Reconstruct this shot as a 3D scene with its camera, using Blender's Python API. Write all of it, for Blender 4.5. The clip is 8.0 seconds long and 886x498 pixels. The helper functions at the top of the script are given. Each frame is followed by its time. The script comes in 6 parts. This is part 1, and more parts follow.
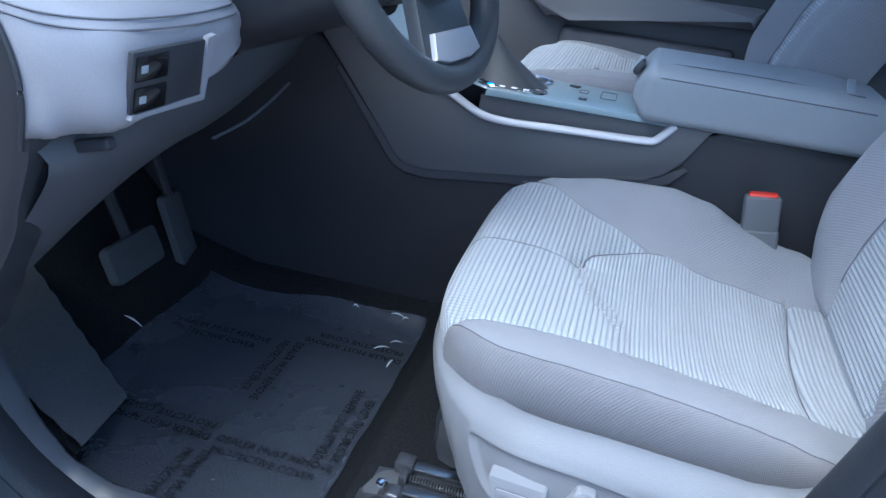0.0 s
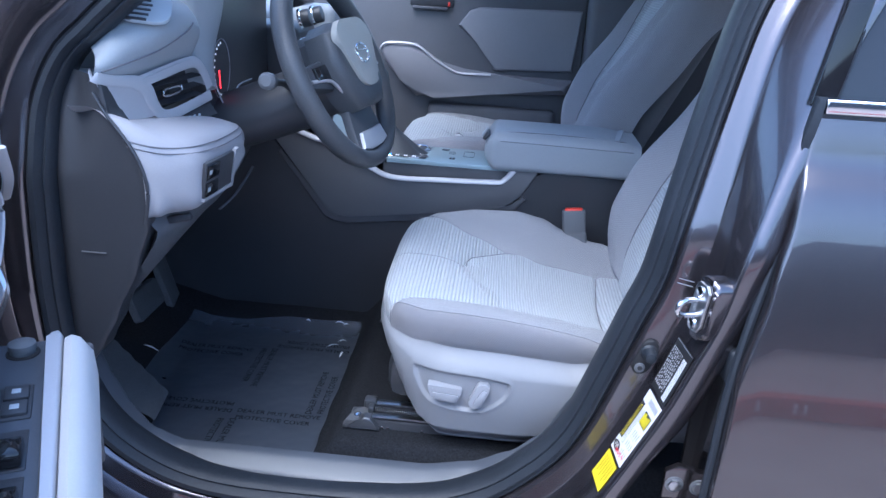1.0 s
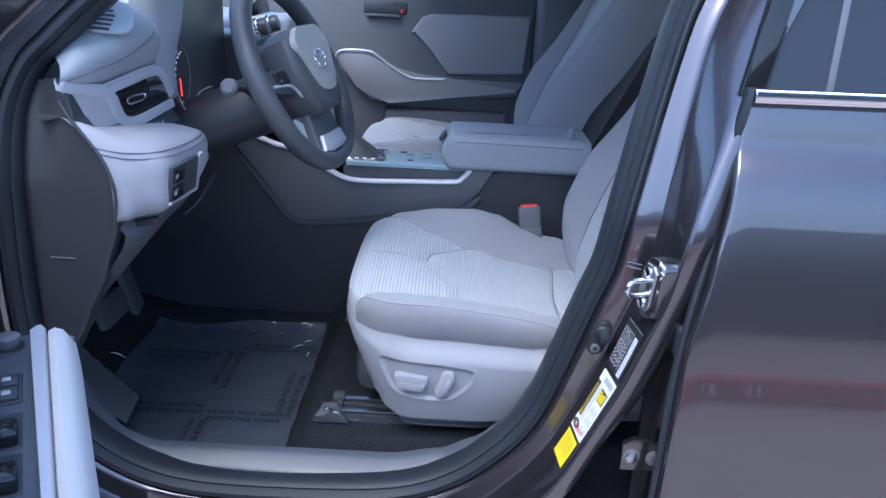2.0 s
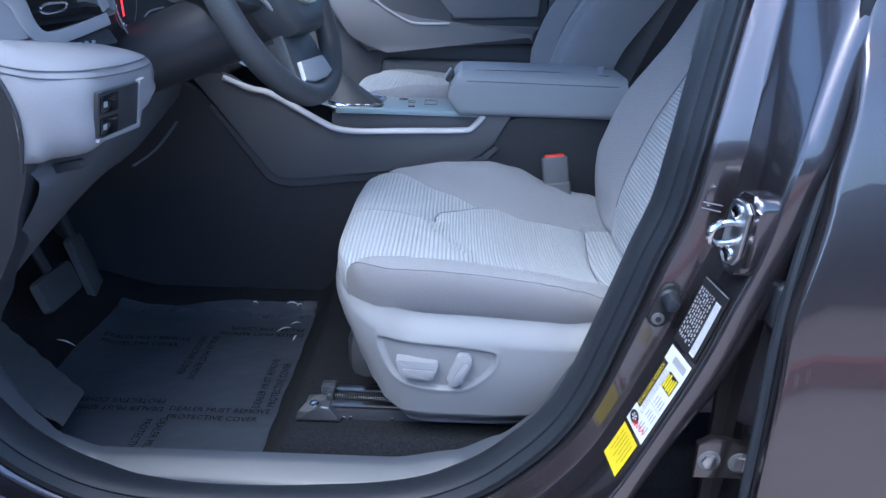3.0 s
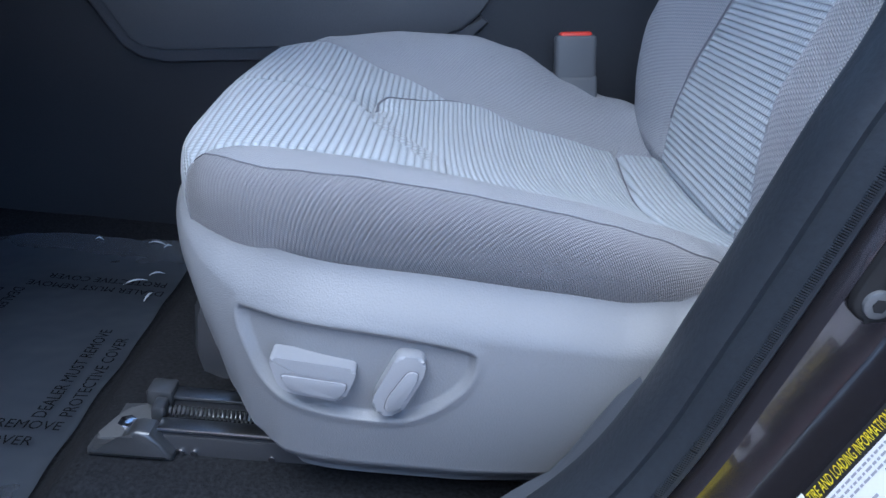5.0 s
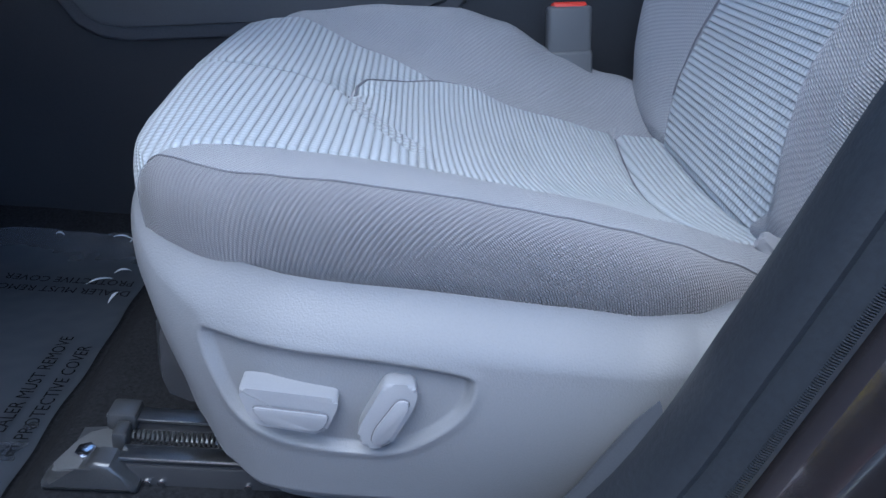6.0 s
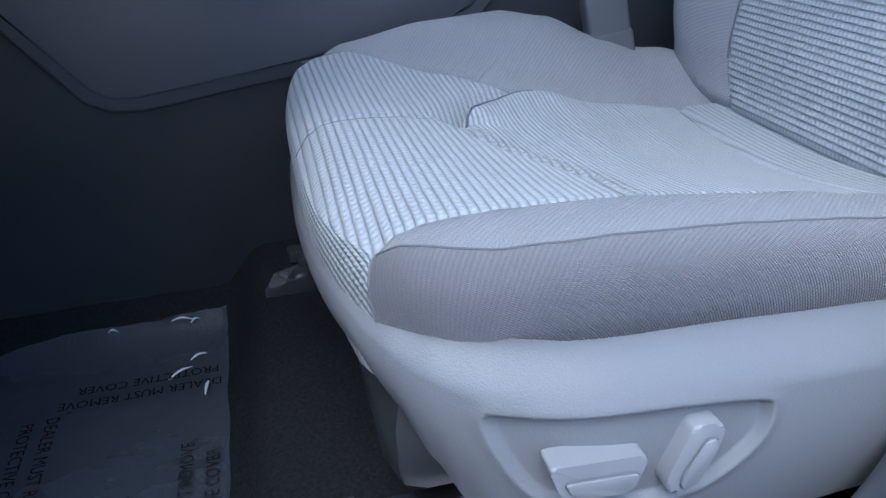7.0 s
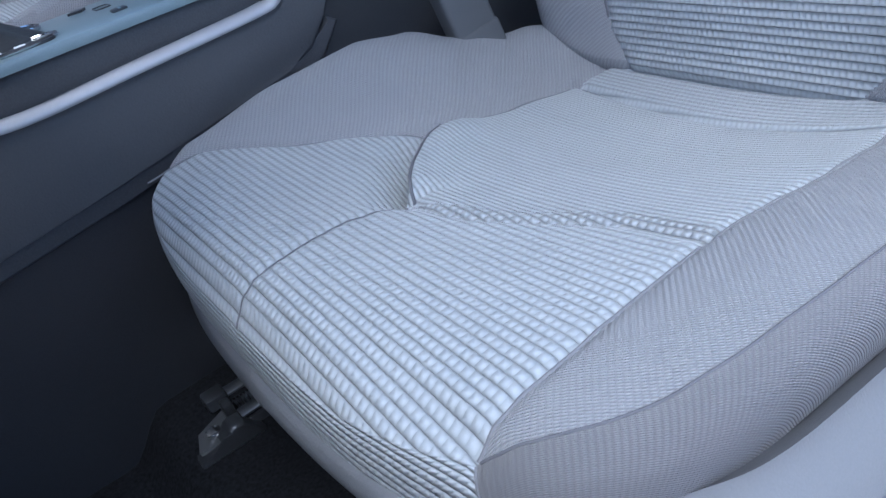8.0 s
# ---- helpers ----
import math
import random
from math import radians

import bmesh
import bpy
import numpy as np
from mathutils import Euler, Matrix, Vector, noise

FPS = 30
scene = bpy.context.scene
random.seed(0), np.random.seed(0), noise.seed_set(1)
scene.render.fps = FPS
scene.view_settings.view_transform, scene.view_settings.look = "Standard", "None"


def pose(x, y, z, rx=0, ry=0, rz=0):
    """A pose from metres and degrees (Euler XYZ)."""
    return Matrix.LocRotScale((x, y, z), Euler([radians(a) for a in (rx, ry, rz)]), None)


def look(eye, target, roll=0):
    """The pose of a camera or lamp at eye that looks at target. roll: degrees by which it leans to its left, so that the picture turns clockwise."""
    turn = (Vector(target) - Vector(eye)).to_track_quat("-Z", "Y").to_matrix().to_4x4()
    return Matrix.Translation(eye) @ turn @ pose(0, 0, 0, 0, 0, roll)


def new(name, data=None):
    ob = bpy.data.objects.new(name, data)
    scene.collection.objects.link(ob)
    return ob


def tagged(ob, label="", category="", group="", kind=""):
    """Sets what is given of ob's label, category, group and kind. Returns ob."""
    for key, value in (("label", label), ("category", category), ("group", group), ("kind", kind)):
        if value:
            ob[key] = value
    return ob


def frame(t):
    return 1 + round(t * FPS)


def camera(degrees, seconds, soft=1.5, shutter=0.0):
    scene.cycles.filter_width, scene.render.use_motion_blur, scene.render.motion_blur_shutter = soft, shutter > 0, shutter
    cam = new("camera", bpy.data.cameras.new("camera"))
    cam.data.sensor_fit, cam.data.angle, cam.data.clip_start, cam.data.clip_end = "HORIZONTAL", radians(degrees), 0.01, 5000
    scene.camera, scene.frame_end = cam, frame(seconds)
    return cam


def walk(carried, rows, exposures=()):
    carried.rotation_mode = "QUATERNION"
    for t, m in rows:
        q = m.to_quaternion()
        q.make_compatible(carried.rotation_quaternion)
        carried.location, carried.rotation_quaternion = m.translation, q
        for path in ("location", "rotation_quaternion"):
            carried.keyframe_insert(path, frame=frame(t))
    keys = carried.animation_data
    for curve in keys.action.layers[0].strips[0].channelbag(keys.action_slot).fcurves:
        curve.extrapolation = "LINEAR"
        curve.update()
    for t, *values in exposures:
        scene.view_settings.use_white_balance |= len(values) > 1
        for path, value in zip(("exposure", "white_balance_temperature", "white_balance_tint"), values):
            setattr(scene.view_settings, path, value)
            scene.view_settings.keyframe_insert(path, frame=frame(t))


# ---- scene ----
cam = camera(59.5, 8.0)
PATH = [
    (0, (0.1821, -0.0086, 1.1091), (-0.1604, 1.5306, 0.3735), 6.94),
    (0.5, (0.2068, -0.2935, 1.2149), (0.0017, 1.2946, 0.5341), 4.79),
    (1, (0.1991, -0.5433, 1.2677), (0.1041, 1.0824, 0.6547), 3.86),
    (1.2, (0.1988, -0.6037, 1.2696), (0.1310, 1.0330, 0.6826), 3.69),
    (2.3, (0.2000, -0.5995, 1.2548), (0.1997, 1.0371, 0.6639), 2.88),
    (2.5, (0.2038, -0.5535, 1.2334), (0.1851, 1.0834, 0.6438), 2.23),
    (3, (0.1923, -0.3496, 1.1155), (0.1751, 1.2785, 0.5014), 1.76),
    (3.5, (0.1976, -0.1537, 1.0152), (0.1857, 1.4646, 0.3762), 2.51),
    (4, (0.2079, 0.0030, 0.9246), (0.2313, 1.6038, 0.2429), 3.89),
    (4.5, (0.2145, 0.0961, 0.8886), (0.2581, 1.6881, 0.1875), 4.75),
    (4.7, (0.2116, 0.1152, 0.8800), (0.2696, 1.7172, 0.2033), 5.83),
    (6, (0.2049, 0.2099, 0.8742), (0.3213, 1.7793, 0.1320), 5.93),
    (6.5, (0.1237, 0.2285, 0.8853), (0.3031, 1.7818, 0.1220), 2.87),
    (7, (0.0037, 0.2813, 0.9001), (0.3363, 1.7981, 0.1151), -3.27),
    (7.5, (-0.0490, 0.3775, 0.9245), (0.4675, 1.8169, 0.0945), -10.93),
    (8, (-0.0410, 0.4703, 0.9303), (0.6421, 1.8055, 0.0481), -17.25),
]
walk(cam, [(t, look(eye, target, roll)) for t, eye, target, roll in PATH], exposures=((0, 1.34, 5300, 2), (1.0, 1.4, 5250, 9), (2.5, 1.17, 5400, 10), (3.5, 1.2, 5150, 3), (4.5, 1.06, 5300, 5), (6.5, 0.92, 5300, 5), (8.0, 0.86, 5400, 6)))

# ---- light ----
world = bpy.data.worlds.new("world")
scene.world = world
world.use_nodes = True
wn = world.node_tree.nodes
sky = wn.new("ShaderNodeTexSky")
sky.sky_type = "NISHITA"
sky.sun_disc = False
sky.sun_elevation, sky.sun_rotation = radians(60), radians(206.6)
sky.altitude, sky.air_density, sky.dust_density, sky.ozone_density = 100, 1.0, 2.0, 1.5
wn["Background"].inputs["Strength"].default_value = 0.19
world.node_tree.links.new(sky.outputs[0], wn["Background"].inputs["Color"])
sun_data = bpy.data.lights.new("sun", "SUN")
sun_data.energy, sun_data.angle, sun_data.color = 1.4, radians(45), (1.0, 0.95, 0.88)
sun = new("sun", sun_data)
sun.matrix_world = look((-3.0, -6.0, 11.6), (0, 0, 0))


# ---- materials ----
def material(name, colour, rough=0.5, metal=0.0, grain=0.0, grain_size=900.0, stain=0.12, stain_size=6.0, spec=0.5, coat=0.0, sheen=0.0):
    m = bpy.data.materials.new(name)
    m.use_nodes = True
    nt = m.node_tree
    b = nt.nodes["Principled BSDF"]
    b.inputs["Roughness"].default_value, b.inputs["Metallic"].default_value = rough, metal
    b.inputs["Specular IOR Level"].default_value = spec
    b.inputs["Coat Weight"].default_value = coat
    b.inputs["Coat Roughness"].default_value = 0.03
    b.inputs["Sheen Weight"].default_value = sheen
    co = nt.nodes.new("ShaderNodeTexCoord")
    n1 = nt.nodes.new("ShaderNodeTexNoise")
    n1.inputs["Scale"].default_value, n1.inputs["Detail"].default_value = stain_size, 5
    n2 = nt.nodes.new("ShaderNodeTexNoise")
    n2.inputs["Scale"].default_value, n2.inputs["Detail"].default_value = grain_size, 2
    nt.links.new(co.outputs["Object"], n1.inputs["Vector"])
    nt.links.new(co.outputs["Object"], n2.inputs["Vector"])
    add = nt.nodes.new("ShaderNodeMath")
    add.operation = "ADD"
    nt.links.new(n1.outputs["Fac"], add.inputs[0])
    nt.links.new(n2.outputs["Fac"], add.inputs[1])
    ramp = nt.nodes.new("ShaderNodeMapRange")
    ramp.inputs["From Min"].default_value, ramp.inputs["From Max"].default_value = 0.6, 1.4
    ramp.inputs["To Min"].default_value, ramp.inputs["To Max"].default_value = 1 - stain, 1 + stain
    nt.links.new(add.outputs[0], ramp.inputs["Value"])
    mul = nt.nodes.new("ShaderNodeVectorMath")
    mul.operation = "SCALE"
    mul.inputs[0].default_value = colour
    nt.links.new(ramp.outputs[0], mul.inputs["Scale"])
    nt.links.new(mul.outputs[0], b.inputs["Base Color"])
    if grain:
        bump = nt.nodes.new("ShaderNodeBump")
        bump.inputs["Strength"].default_value, bump.inputs["Distance"].default_value = grain, 0.001
        nt.links.new(n2.outputs["Fac"], bump.inputs["Height"])
        nt.links.new(bump.outputs[0], b.inputs["Normal"])
    return m


def weave(name, colour, pitch, cross, depth, rough=0.85, twill=0.0, knot=0.28):
    """Cloth whose ribs follow the first UV axis, in metres, with a finer cross thread."""
    m = material(name, colour, rough=rough, stain=0.06, stain_size=9, grain_size=1500, sheen=0.25)
    nt = m.node_tree
    b = nt.nodes["Principled BSDF"]
    uv = nt.nodes.new("ShaderNodeUVMap")
    sep = nt.nodes.new("ShaderNodeSeparateXYZ")
    nt.links.new(uv.outputs[0], sep.inputs[0])

    def op(kind, a, c=None):
        n = nt.nodes.new("ShaderNodeMath")
        n.operation = kind
        for i, v in enumerate((a, c)):
            if v is None:
                continue
            if isinstance(v, (int, float)):
                n.inputs[i].default_value = v
            else:
                nt.links.new(v, n.inputs[i])
        return n.outputs[0]

    along = op("ADD", sep.outputs[0], op("MULTIPLY", sep.outputs[1], twill))
    rib = op("ABSOLUTE", op("SINE", op("MULTIPLY", along, math.pi / pitch)))
    row = op("MULTIPLY", op("FLOOR", op("DIVIDE", along, pitch)), math.pi / 2)
    thread = op("ABSOLUTE", op("SINE", op("ADD", op("MULTIPLY", sep.outputs[1], math.pi / cross), row)))
    height = op("MULTIPLY", op("POWER", rib, 0.6), op("ADD", 1 - knot, op("MULTIPLY", thread, knot)))
    bump = nt.nodes.new("ShaderNodeBump")
    bump.inputs["Strength"].default_value, bump.inputs["Distance"].default_value = 1.0, depth
    nt.links.new(height, bump.inputs["Height"])
    nt.links.new(bump.outputs[0], b.inputs["Normal"])
    # the grooves' shade is put into the base colour, following the rib height
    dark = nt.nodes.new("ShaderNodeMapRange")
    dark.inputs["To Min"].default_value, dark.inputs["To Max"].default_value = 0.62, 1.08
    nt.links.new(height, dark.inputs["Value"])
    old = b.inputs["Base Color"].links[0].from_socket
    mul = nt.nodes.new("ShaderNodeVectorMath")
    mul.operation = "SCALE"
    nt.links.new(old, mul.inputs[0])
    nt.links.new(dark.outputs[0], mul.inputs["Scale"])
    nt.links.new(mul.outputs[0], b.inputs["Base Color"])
    return m


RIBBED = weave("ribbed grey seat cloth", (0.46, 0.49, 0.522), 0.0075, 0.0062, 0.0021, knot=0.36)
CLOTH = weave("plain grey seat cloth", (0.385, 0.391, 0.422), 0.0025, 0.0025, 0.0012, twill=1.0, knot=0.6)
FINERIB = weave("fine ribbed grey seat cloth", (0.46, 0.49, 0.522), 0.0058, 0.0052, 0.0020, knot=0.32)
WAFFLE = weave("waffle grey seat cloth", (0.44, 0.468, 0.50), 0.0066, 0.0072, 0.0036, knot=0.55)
# same cloth as the bolsters, with the flank's shade put into the colour
SHADECLOTH = weave("shaded grey seat cloth", (0.335, 0.330, 0.355), 0.0025, 0.0025, 0.0012, twill=1.0, knot=0.6)
TRIM = material("grey grained plastic", (0.218, 0.225, 0.245), rough=0.46, grain=0.3, grain_size=800, stain=0.05)
KNOB = material("pale grey plastic", (0.30, 0.308, 0.332), rough=0.36, grain=0.1, stain=0.04)
VINYL = material("grey stitched vinyl", (0.31, 0.335, 0.36), rough=0.42, grain=0.3, grain_size=500, stain=0.06)
PALE = material("pale grey soft vinyl", (0.335, 0.335, 0.36), rough=0.5, grain=0.3, grain_size=500, stain=0.05)
TEAL = material("satin grey console panel", (0.27, 0.355, 0.39), rough=0.32, stain=0.08, coat=0.3)
DARK = material("dark grey moulded plastic", (0.088, 0.090, 0.101), rough=0.55, grain=0.4, grain_size=600, stain=0.15)
BLACK = material("black plastic", (0.044, 0.046, 0.053), rough=0.4, grain=0.2, stain=0.15)
GLOSS = material("gloss black", (0.012, 0.012, 0.014), rough=0.08, stain=0.1)
LEATHER = material("dark grey leather", (0.066, 0.070, 0.077), rough=0.42, grain=0.5, grain_size=420, stain=0.15)
RUBBER = material("black rubber seal", (0.020, 0.024, 0.031), rough=0.48, grain=0.35, grain_size=260, stain=0.25, spec=0.4)
CARPET = material("charcoal carpet", (0.018, 0.019, 0.022), rough=0.97, grain=1.0, grain_size=300, stain=0.5, stain_size=260, spec=0.1)
PAINT = material("dark grey metallic car paint", (0.110, 0.098, 0.104), rough=0.24, metal=0.9, grain=0.04, grain_size=3000, stain=0.06, coat=1.0)
PAINT.node_tree.nodes["Principled BSDF"].inputs["Coat IOR"].default_value = 1.6
JAMBPAINT = material("dark grey metallic jamb paint", (0.125, 0.114, 0.126), rough=0.27, metal=0.9, grain=0.04, grain_size=3000, stain=0.06, coat=1.0)
JAMBPAINT.node_tree.nodes["Principled BSDF"].inputs["Coat IOR"].default_value = 1.6
JAMBPAINT.node_tree.nodes["Principled BSDF"].inputs["Coat Roughness"].default_value = 0.07
CHROME = material("bright chrome", (0.78, 0.78, 0.80), rough=0.12, metal=1.0, stain=0.06)
SATIN = material("satin silver", (0.55, 0.55, 0.58), rough=0.52, metal=0.5, stain=0.05)
STEEL = material("zinc plated steel", (0.50, 0.51, 0.53), rough=0.28, metal=1.0, stain=0.2, stain_size=30)
RED = material("red plastic", (0.75, 0.05, 0.03), rough=0.4, stain=0.05)
REDPAINT = material("worn red kerb paint", (0.46, 0.07, 0.07), rough=0.8, stain=0.35, stain_size=8)
WORNWHITE = material("worn white road paint", (0.78, 0.64, 0.62), rough=0.8, stain=0.4, stain_size=30)
WHITE = material("white label paper", (0.78, 0.78, 0.78), rough=0.4, stain=0.03)
YELLOW = material("yellow label", (0.85, 0.68, 0.02), rough=0.4, stain=0.04)
INK = material("black ink", (0.015, 0.015, 0.017), rough=0.6, stain=0.1)
PRINT = material("black film print", (0.008, 0.008, 0.010), rough=0.8, stain=0.1, spec=0.05)
REDINK = material("red ink", (0.7, 0.03, 0.04), rough=0.6, stain=0.1)
THREAD = material("pale grey thread", (0.235, 0.238, 0.258), rough=0.9, stain=0.1)
STITCH = material("grey stitching", (0.16, 0.16, 0.18), rough=0.9, stain=0.1)
ASPHALT = material("weathered lot surface", (0.36, 0.31, 0.28), rough=0.9, grain=0.8, grain_size=120, stain=0.3, stain_size=2)
CONCRETE = material("pale concrete", (0.36, 0.305, 0.275), rough=0.85, grain=0.5, grain_size=90, stain=0.2, stain_size=2)
DARKWALL = material("dark building wall", (0.07, 0.075, 0.09), rough=0.7, stain=0.3, stain_size=0.6)
DARKSTEEL = material("grey coated steel", (0.16, 0.165, 0.175), rough=0.4, metal=0.4, stain=0.12)
KNOBDARK = material("mid grey plastic", (0.115, 0.12, 0.13), rough=0.45, grain=0.15, stain=0.05)
CONSOLE = material("mid grey grained plastic", (0.125, 0.128, 0.138), rough=0.48, grain=0.35, grain_size=600, stain=0.06)
SATINPALE = material("pale satin silver", (0.52, 0.52, 0.55), rough=0.45, metal=0.4, stain=0.05)
RUBBERPAD = material("worn grey rubber", (0.085, 0.088, 0.095), rough=0.75, grain=0.5, grain_size=300, stain=0.25)
SWITCHGREY = material("dark blue grey plastic", (0.075, 0.085, 0.105), rough=0.4, grain=0.2, stain=0.08)
FAINT = material("grey print", (0.34, 0.34, 0.38), rough=0.6, stain=0.1)
SILVERINK = material("silver print", (0.55, 0.55, 0.57), rough=0.5, stain=0.1)
OCHRE = material("dark yellow print", (0.45, 0.33, 0.01), rough=0.5, stain=0.1)
BLACKGAP = material("near black recess colour", (0.012, 0.011, 0.013), rough=0.5, stain=0.2)
GLASS = material("tinted dark glass", (0.02, 0.022, 0.028), rough=0.05, stain=0.05)
LOUVRE = material("pale blue grey plastic", (0.40, 0.44, 0.48), rough=0.5, stain=0.04)


def glowing(name, colour, strength):
    m = material(name, colour, rough=0.4)
    b = m.node_tree.nodes["Principled BSDF"]
    b.inputs["Emission Color"].default_value = (*colour, 1)
    b.inputs["Emission Strength"].default_value = strength
    return m


BLUELED = glowing("blue display light", (0.03, 0.25, 1.0), 2.5)
REDLED = glowing("red gauge light", (1.0, 0.03, 0.04), 1.2)
WHITELED = glowing("white gauge light", (0.6, 0.6, 0.65), 0.4)
GREENLED = glowing("green button light", (0.5, 0.9, 0.05), 0.8)


def film_material():
    m = bpy.data.materials.new("clear protective film")
    m.use_nodes = True
    nt = m.node_tree
    b = nt.nodes["Principled BSDF"]
    b.inputs["Base Color"].default_value = (0.072, 0.084, 0.106, 1)
    b.inputs["Roughness"].default_value = 0.38
    b.inputs["Alpha"].default_value = 0.7
    noise_node = nt.nodes.new("ShaderNodeTexNoise")
    noise_node.inputs["Scale"].default_value = 14
    co = nt.nodes.new("ShaderNodeTexCoord")
    nt.links.new(co.outputs["Object"], noise_node.inputs["Vector"])
    bump = nt.nodes.new("ShaderNodeBump")
    bump.inputs["Distance"].default_value = 0.01
    bump.inputs["Strength"].default_value = 0.5
    nt.links.new(noise_node.outputs["Fac"], bump.inputs["Height"])
    nt.links.new(bump.outputs[0], b.inputs["Normal"])
    return m


FILM = film_material()
SILL = material("satin dark plastic", (0.064, 0.071, 0.086), rough=0.30, grain=0.12, grain_size=800, stain=0.1)
HUBGLARE = material("pale warm hub glare", (0.36, 0.355, 0.325), rough=0.5, grain=0.3, grain_size=500, stain=0.06)
FOOTWELL = material("black grained plastic", (0.100, 0.104, 0.117), rough=0.5, grain=0.35, grain_size=600, stain=0.12)
GREYVINYL = material("mid grey soft vinyl", (0.23, 0.225, 0.24), rough=0.5, grain=0.3, grain_size=500, stain=0.07)
FOOTGREY = material("satin grey rail steel", (0.095, 0.10, 0.11), rough=0.32, metal=0.55, grain=0.1, stain=0.15, stain_size=40)
DOORPAD = material("light grey soft vinyl", (0.54, 0.54, 0.55), rough=0.5, grain=0.25, grain_size=500, stain=0.05)
GLINT = material("pale plastic glint", (0.7, 0.74, 0.78), rough=0.12, stain=0.05)


# ---- mesh helpers ----
# the car is drawn in its own units and set on the ground at true size
CAR = Matrix.Translation((0, 0, 0.08)) @ Matrix.Scale(0.87, 4)
GROUND = Matrix.Identity(4)


def thing(name, label, category, group="", kind=""):
    return tagged(new(name), label, category, group, kind)


def mesh_of(bm, name, smooth=True):
    me = bpy.data.meshes.new(name)
    bmesh.ops.recalc_face_normals(bm, faces=bm.faces)
    bm.to_mesh(me)
    bm.free()
    for p in me.polygons:
        p.use_smooth = smooth
    if smooth:
        me.set_sharp_from_angle(angle=radians(38))
    return me


def part(name, bm, mat, parent=None, label="", smooth=True, frame_of=CAR):
    me = mesh_of(bm, name, smooth)
    me.transform(frame_of)
    me.materials.append(mat)
    ob = new(name, me)
    if parent:
        ob.parent = parent
    if label:
        tagged(ob, label)
    return ob


def structure(name, bm, mat, label, category, smooth=True, frame_of=CAR):
    return tagged(part(name, bm, mat, None, "", smooth, frame_of), label, category, "", "structure")


def move(bm, m):
    bmesh.ops.transform(bm, matrix=m, verts=bm.verts)
    return bm


def join(*bms):
    out = bmesh.new()
    for b in bms:
        me = bpy.data.meshes.new("tmp")
        b.to_mesh(me)
        b.free()
        out.from_mesh(me)
        bpy.data.meshes.remove(me)
    return out


def box(x0, x1, y0, y1, z0, z1, r=0.004, seg=2):
    bm = bmesh.new()
    bmesh.ops.create_cube(bm, size=1)
    move(bm, Matrix.Translation(((x0 + x1) / 2, (y0 + y1) / 2, (z0 + z1) / 2)) @ Matrix.Diagonal((x1 - x0, y1 - y0, z1 - z0, 1)))
    if r:
        bmesh.ops.bevel(bm, geom=bm.edges, offset=r, segments=seg, profile=0.5, affect="EDGES")
    return bm


def prism(outline, depth, m=None, r=0.0, seg=2):
    """A closed outline of (a, b), raised by depth along c, then placed by m."""
    bm = bmesh.new()
    low = [bm.verts.new((a, b, 0)) for a, b in outline]
    high = [bm.verts.new((a, b, depth)) for a, b in outline]
    bm.faces.new(low[::-1])
    top = bm.faces.new(high)
    n = len(low)
    for i in range(n):
        bm.faces.new((low[i], low[(i + 1) % n], high[(i + 1) % n], high[i]))
    if r:
        bmesh.ops.bevel(bm, geom=list(top.edges), offset=r, segments=seg, profile=0.5, affect="EDGES")
    if m:
        move(bm, m)
    return bm


def spline(points, count, closed=False):
    """Evenly spaced points on a smooth curve through the given ones."""
    p = [Vector(q) for q in points]
    n = len(p)
    fine = []
    for i in range(n if closed else n - 1):
        if closed:
            a, b, c, d = p[i - 1], p[i], p[(i + 1) % n], p[(i + 2) % n]
        else:
            a, b, c, d = p[max(i - 1, 0)], p[i], p[i + 1], p[min(i + 2, n - 1)]
        for k in range(16):
            t = k / 16
            fine.append(0.5 * (2 * b + (c - a) * t + (2 * a - 5 * b + 4 * c - d) * t * t + (3 * b - a - 3 * c + d) * t ** 3))
    fine.append(p[0].copy() if closed else p[-1].copy())
    run = [0.0]
    for a, b in zip(fine, fine[1:]):
        run.append(run[-1] + (b - a).length)
    out, j = [], 0
    for i in range(count):
        s = run[-1] * i / (count if closed else count - 1)
        while j < len(run) - 2 and run[j + 1] < s:
            j += 1
        f = (s - run[j]) / max(run[j + 1] - run[j], 1e-9)
        out.append(fine[j].lerp(fine[j + 1], min(max(f, 0), 1)))
    return out


def loft(sections, closed=False, round_path=False, caps=True):
    """Skin over rows of points. closed: each row is a ring. round_path: the last row joins the first."""
    bm = bmesh.new()
    rows = [[bm.verts.new(p) for p in row] for row in sections]
    n = len(rows[0])
    for i in range(len(rows) if round_path else len(rows) - 1):
        a, b = rows[i], rows[(i + 1) % len(rows)]
        for k in range(n if closed else n - 1):
            bm.faces.new((a[k], a[(k + 1) % n], b[(k + 1) % n], b[k]))
    if closed and caps and not round_path:
        bm.faces.new(rows[0])
        bm.faces.new(rows[-1][::-1])
    return bm


